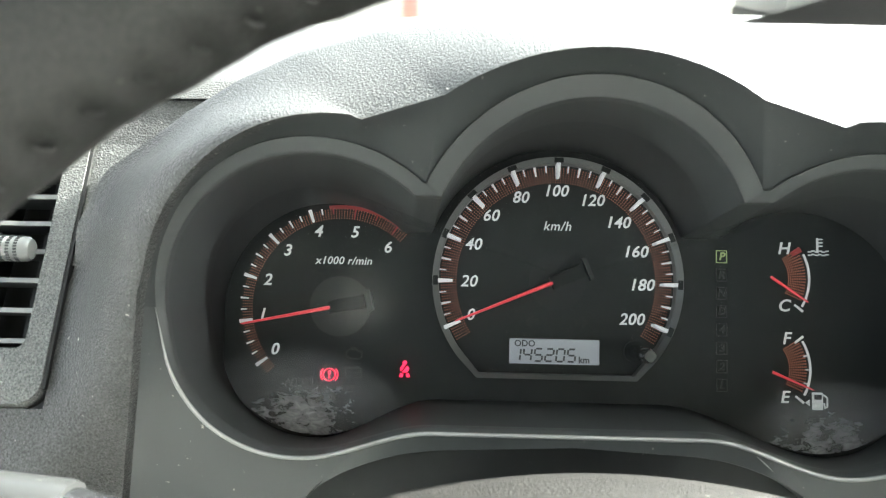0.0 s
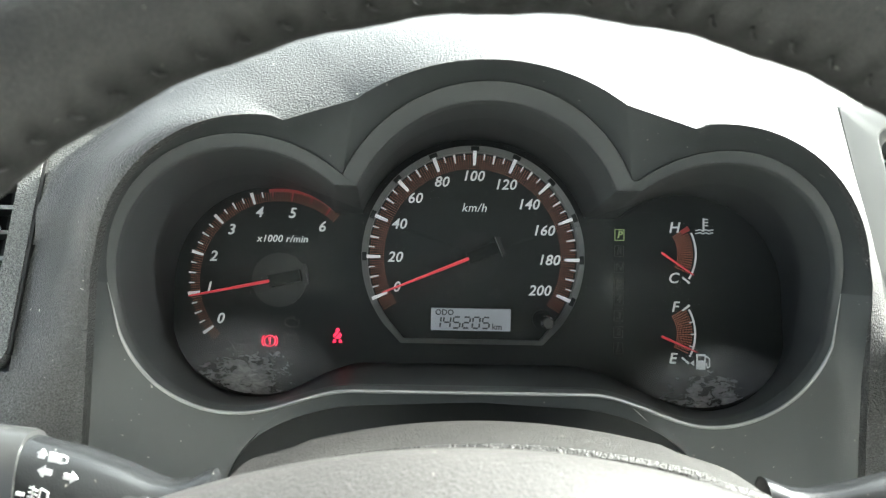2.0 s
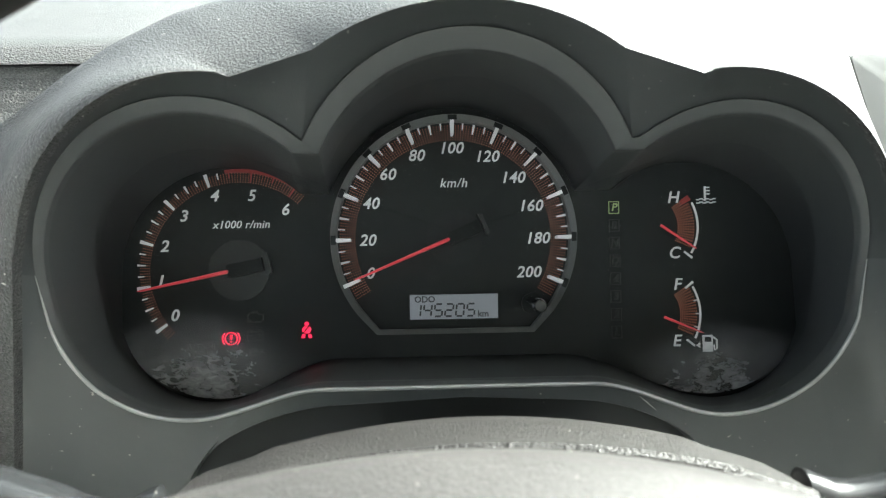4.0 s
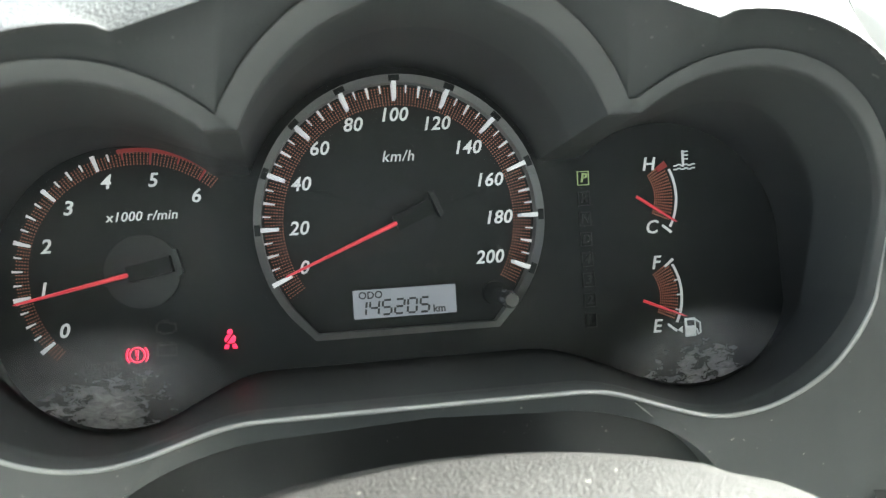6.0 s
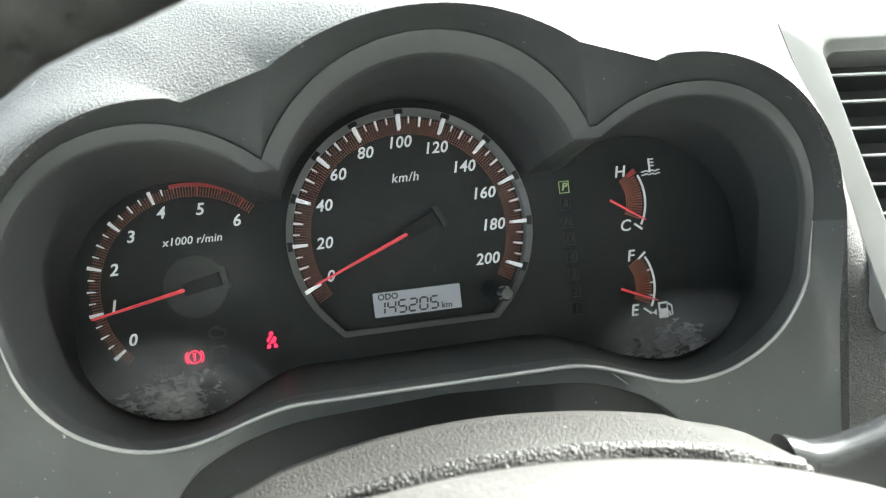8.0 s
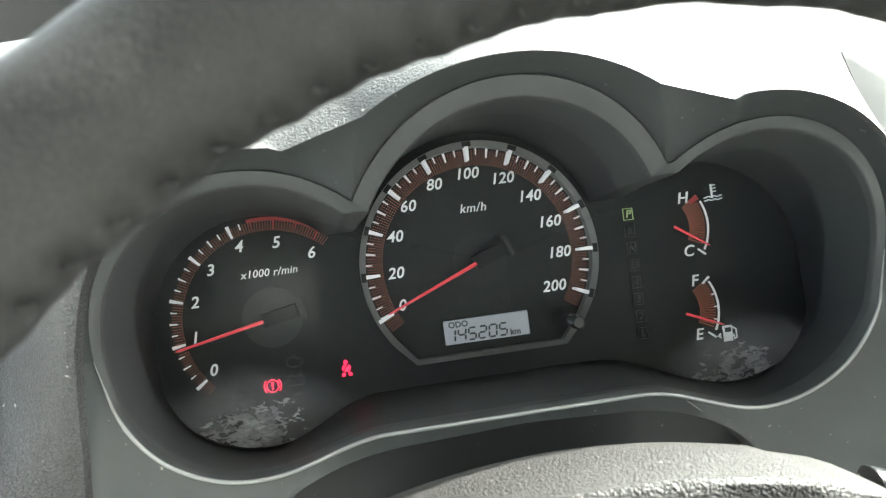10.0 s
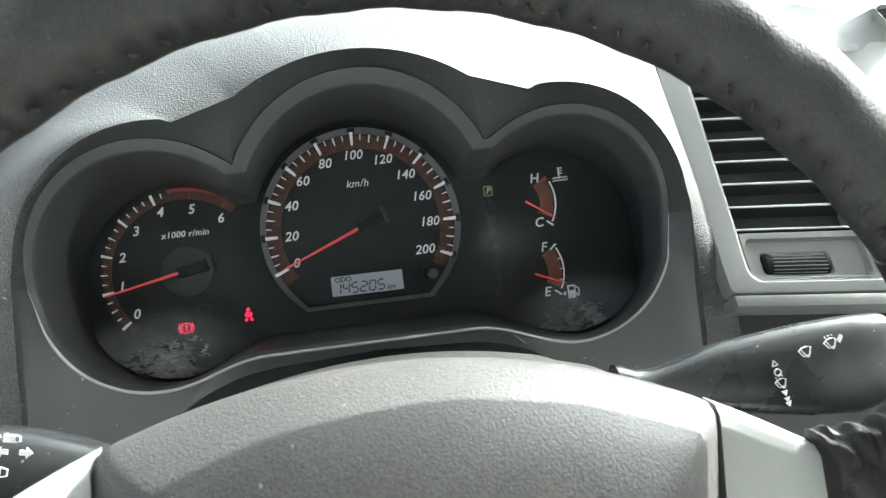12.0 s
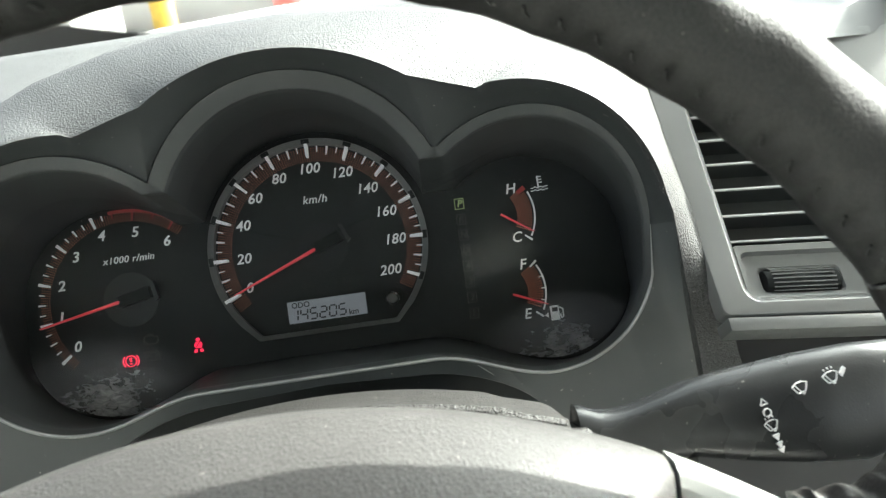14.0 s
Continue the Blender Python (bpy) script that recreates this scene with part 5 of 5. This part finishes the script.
lvent = thing("air_vent", "dark plastic dashboard side air vent with slats and slider", "air vent", (-0.25, -0.06, 0.0), "dashboard air vents")
o = rounded(-0.330, -0.1912, -0.0510, 0.0720, 0.008)
i_ = rounded(-0.320, -0.2010, -0.0300, 0.0560, 0.004)
part("vent_surround", left_bm(framed(o, i_, -0.0010, 0.006, 0.003)), "dash", lvent, "grained dark vent surround", 40)
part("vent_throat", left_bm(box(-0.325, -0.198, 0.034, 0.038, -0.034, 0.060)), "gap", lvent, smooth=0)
for z in (0.0500, 0.0390, 0.0278, 0.0168, 0.0057, -0.0055, -0.0168, -0.0280):
    sl = part("slat", left_bm(loft([[(x, y, z + dz) for y, dz in ((0.0025, 0.0010), (0.0030, -0.0006), (0.024, 0.004), (0.024, 0.0055))] for x in (-0.3205, -0.2005)], True, True, True)), "slat", lvent)
    part("slat_edge", left_bm(box(-0.3202, -0.2008, 0.0015, 0.0028, z - 0.0008, z + 0.0009)), "slat_edge", sl, "grey slat edge", 0)
for x in (-0.213, -0.232, -0.251, -0.27, -0.29):
    part("vane", left_bm(box(x - 0.0006, x + 0.0006, 0.020, 0.032, -0.030, 0.056)), "slat", lvent, smooth=0)
sk = part("slider", left_bm(tube([(-0.2260, -0.001, 0.0057), (-0.2070, -0.001, 0.0057), (-0.2055, -0.001, 0.0057)], [0.0046, 0.0046, 0.0036], 24)), "slat_edge", lvent, "knurled grey vent slider", 40)
kn = bmesh.new()
for k in range(16):
    a = radians(180 + 14 * k)
    for q in range(6):
        x = -0.2255 + 0.003 * q
        box(x, x + 0.0014, -0.001 + 0.0046 * math.sin(a) - 0.0003, -0.001 + 0.0046 * math.sin(a) + 0.0003, 0.0057 + 0.0046 * math.cos(a) - 0.0003, 0.0057 + 0.0046 * math.cos(a) + 0.0003, bm=kn)
tagged(part("knurls", left_bm(kn), "slat", sk, smooth=0), kind="stuff")
# black strip in place of an open seam, its shade put into the colour
part("seam_shade_strip", left_bm(box(-0.1916, -0.1900, -0.0006, 0.004, -0.0450, 0.0650)), "gap", lvent, smooth=0)

# ---------------------------------------------------------------- cabin
W0 = Matrix.Identity(4)
GROUND_Z = 0.0


def setting(name, label, category, bm, material, smooth=40):
    ob = new(name, put_mesh(name, bm, material, smooth))
    return tagged(ob, label, category, kind="structure")


# unseen cabin shell, added pale so that it bounces fill light onto the dash
FLOOR, ROOF, XL, XR, YB = 0.42, 1.72, -0.46, 1.06, -1.95
setting("floor", "dark carpeted cabin floor", "floor", box(XL, XR, YB, 0.55, FLOOR - 0.03, FLOOR), "carpet", 0)
setting("ceiling", "pale cloth headlining", "headlining", box(XL, XR, YB, -0.20, ROOF, ROOF + 0.04, 0.01), "lining")
setting("wall_back", "grey cloth rear of the cabin below its window", "cabin wall", box(XL, XR, YB - 0.05, YB, FLOOR, 1.16), "fabric", 0)
setting("trim_back", "pale trim over the rear window", "trim", box(XL, XR, YB - 0.05, YB, 1.62, ROOF), "lining", 0)
for sx, x in ((1, XL - 0.05), (2, XR)):
    d = setting("door_%d" % sx, "grey trimmed car doors below their windows", "car door", box(x, x + 0.05, YB, 0.30, FLOOR, 1.10, 0.01), "door")
    setting("roof_rail_%d" % sx, "pale trim over the side windows", "trim", box(x, x + 0.05, YB, -0.19, 1.62, ROOF, 0.01), "lining")
    setting("pillar_%d" % sx, "grey windscreen pillar", "pillar", tube([(x + 0.025, 0.42, 1.14), (x + 0.045, 0.11, 1.43), (x + 0.06, -0.20, 1.70)], 0.035, 12), "door")
    setting("pillar_%d" % (sx + 2), "grey door pillar", "pillar", box(x, x + 0.05, -0.95, -0.85, 1.10, 1.62), "door", 0)
    setting("pillar_%d" % (sx + 4), "grey rear pillar", "pillar", box(x, x + 0.05, YB - 0.05, YB + 0.10, 1.10, 1.62), "door", 0)
wind = setting("window_1", "clear sloping windscreen", "windscreen", loft([[(x, y, z) for x in (XL, -0.1, 0.3, 0.7, XR)] for y, z in ((0.520, 1.150), (0.16, 1.46), (-0.20, 1.715))], False), "glass")
wind.visible_shadow = False
setting("bulkhead", "dark bulkhead under the dash", "bulkhead", box(XL, XR, 0.50, 0.55, FLOOR, 1.10), "carpet", 0)

seat = thing("car_seat", "grey cloth driver's seat", "seat", m=W0)
part("cushion", box(-0.26, 0.26, -0.98, -0.50, 0.62, 0.76, 0.05, 4), "fabric", seat)
part("backrest", box(-0.25, 0.25, -1.15, -0.98, 0.74, 1.32, 0.05, 4), "fabric", seat)
part("seat_frame", box(-0.22, 0.22, -0.95, -0.55, FLOOR, 0.62, 0.01), "rubber", seat)

# ---------------------------------------------------------------- outside
bm = bmesh.new()
bmesh.ops.create_grid(bm, x_segments=8, y_segments=8, size=600)
setting("ground", "pale dusty concrete yard", "ground", bm, "ground", 0)
bonnet = thing("car_bonnet", "white painted bonnet ahead of the windscreen", "bonnet", m=W0)
part("bonnet_skin", loft([[(x, y, z - 0.04 * ((x - 0.3) / 0.75) ** 2) for x in [-0.5 + 0.2 * i for i in range(9)]] for y, z in ((0.56, 1.200), (0.75, 1.207), (1.1, 1.190), (1.5, 1.12), (1.62, 1.00), (1.64, 0.6))], False), "paint", bonnet)
part("front_panel", box(-0.5, 1.1, 1.55, 1.63, 0.35, 0.62, 0.03), "paint", bonnet)
setting("backdrop", "pale rendered yard wall", "wall", box(-14, 16, 13, 13.3, 0, 2.6), "wall", 0)


def parked_van(name, label, x, y, paint, length=4.4):
    v = thing(name, label, "van", (x, y, 0), "parked vans", m=W0)
    side = [(-0.5 * length, 0.45), (-0.5 * length, 1.0), (-0.42 * length, 1.15), (-0.30 * length, 1.75), (-0.22 * length, 1.88), (0.47 * length, 1.90), (0.5 * length, 1.75), (0.5 * length, 0.45)]
    part("body", loft([[(x + px, y + dy, pz) for px, pz in side] for dy in (-0.85, 0.85)], True, True, True), paint, v, "", 30)
    for px in (-0.16, 0.10, 0.33):
        part("window", box(x + px * length - 0.45, x + px * length + 0.45, y - 0.862, y - 0.845, 1.22, 1.70, 0.005, 1), "screen", v, "dark van window")
    for px in (-0.32, 0.32):
        w = part("wheel", tube([(x + px * length, y - 0.88, 0.33), (x + px * length, y - 0.66, 0.33)], 0.33, 24), "tyre", v)
        part("rim", tube([(x + px * length, y - 0.885, 0.33), (x + px * length, y - 0.86, 0.33)], 0.19, 20), "silver", w)
    part("bumper", box(x - 0.51 * length, x - 0.47 * length, y - 0.8, y + 0.8, 0.40, 0.66, 0.03), "rubber", v)
    return v


parked_van("parked_van", "white parked van across the yard", -4.6, 8.0, "paint")
parked_van("parked_van", "grey parked van across the yard", 5.6, 9.5, "greypaint")
post = thing("yellow_post", "yellow painted steel post in the yard", "post", (-1.35, 6.0, 0), m=W0)
part("shaft", tube([(-1.35, 6.0, 0), (-1.35, 6.0, 1.5), (-1.35, 6.0, 1.53)], [0.09, 0.09, 0.07], 20), "yellow", post)
drum = thing("red_drum", "faded red drum standing in the yard", "drum", (-0.57, 8.0, 0), m=W0)
part("drum_shell", tube([(-0.57, 8.0, z) for z in (0.0, 0.02, 0.30, 0.31, 0.60, 0.61, 0.88, 0.90)], [0.12, 0.14, 0.14, 0.15, 0.15, 0.14, 0.14, 0.12], 24), "redpaint", drum)
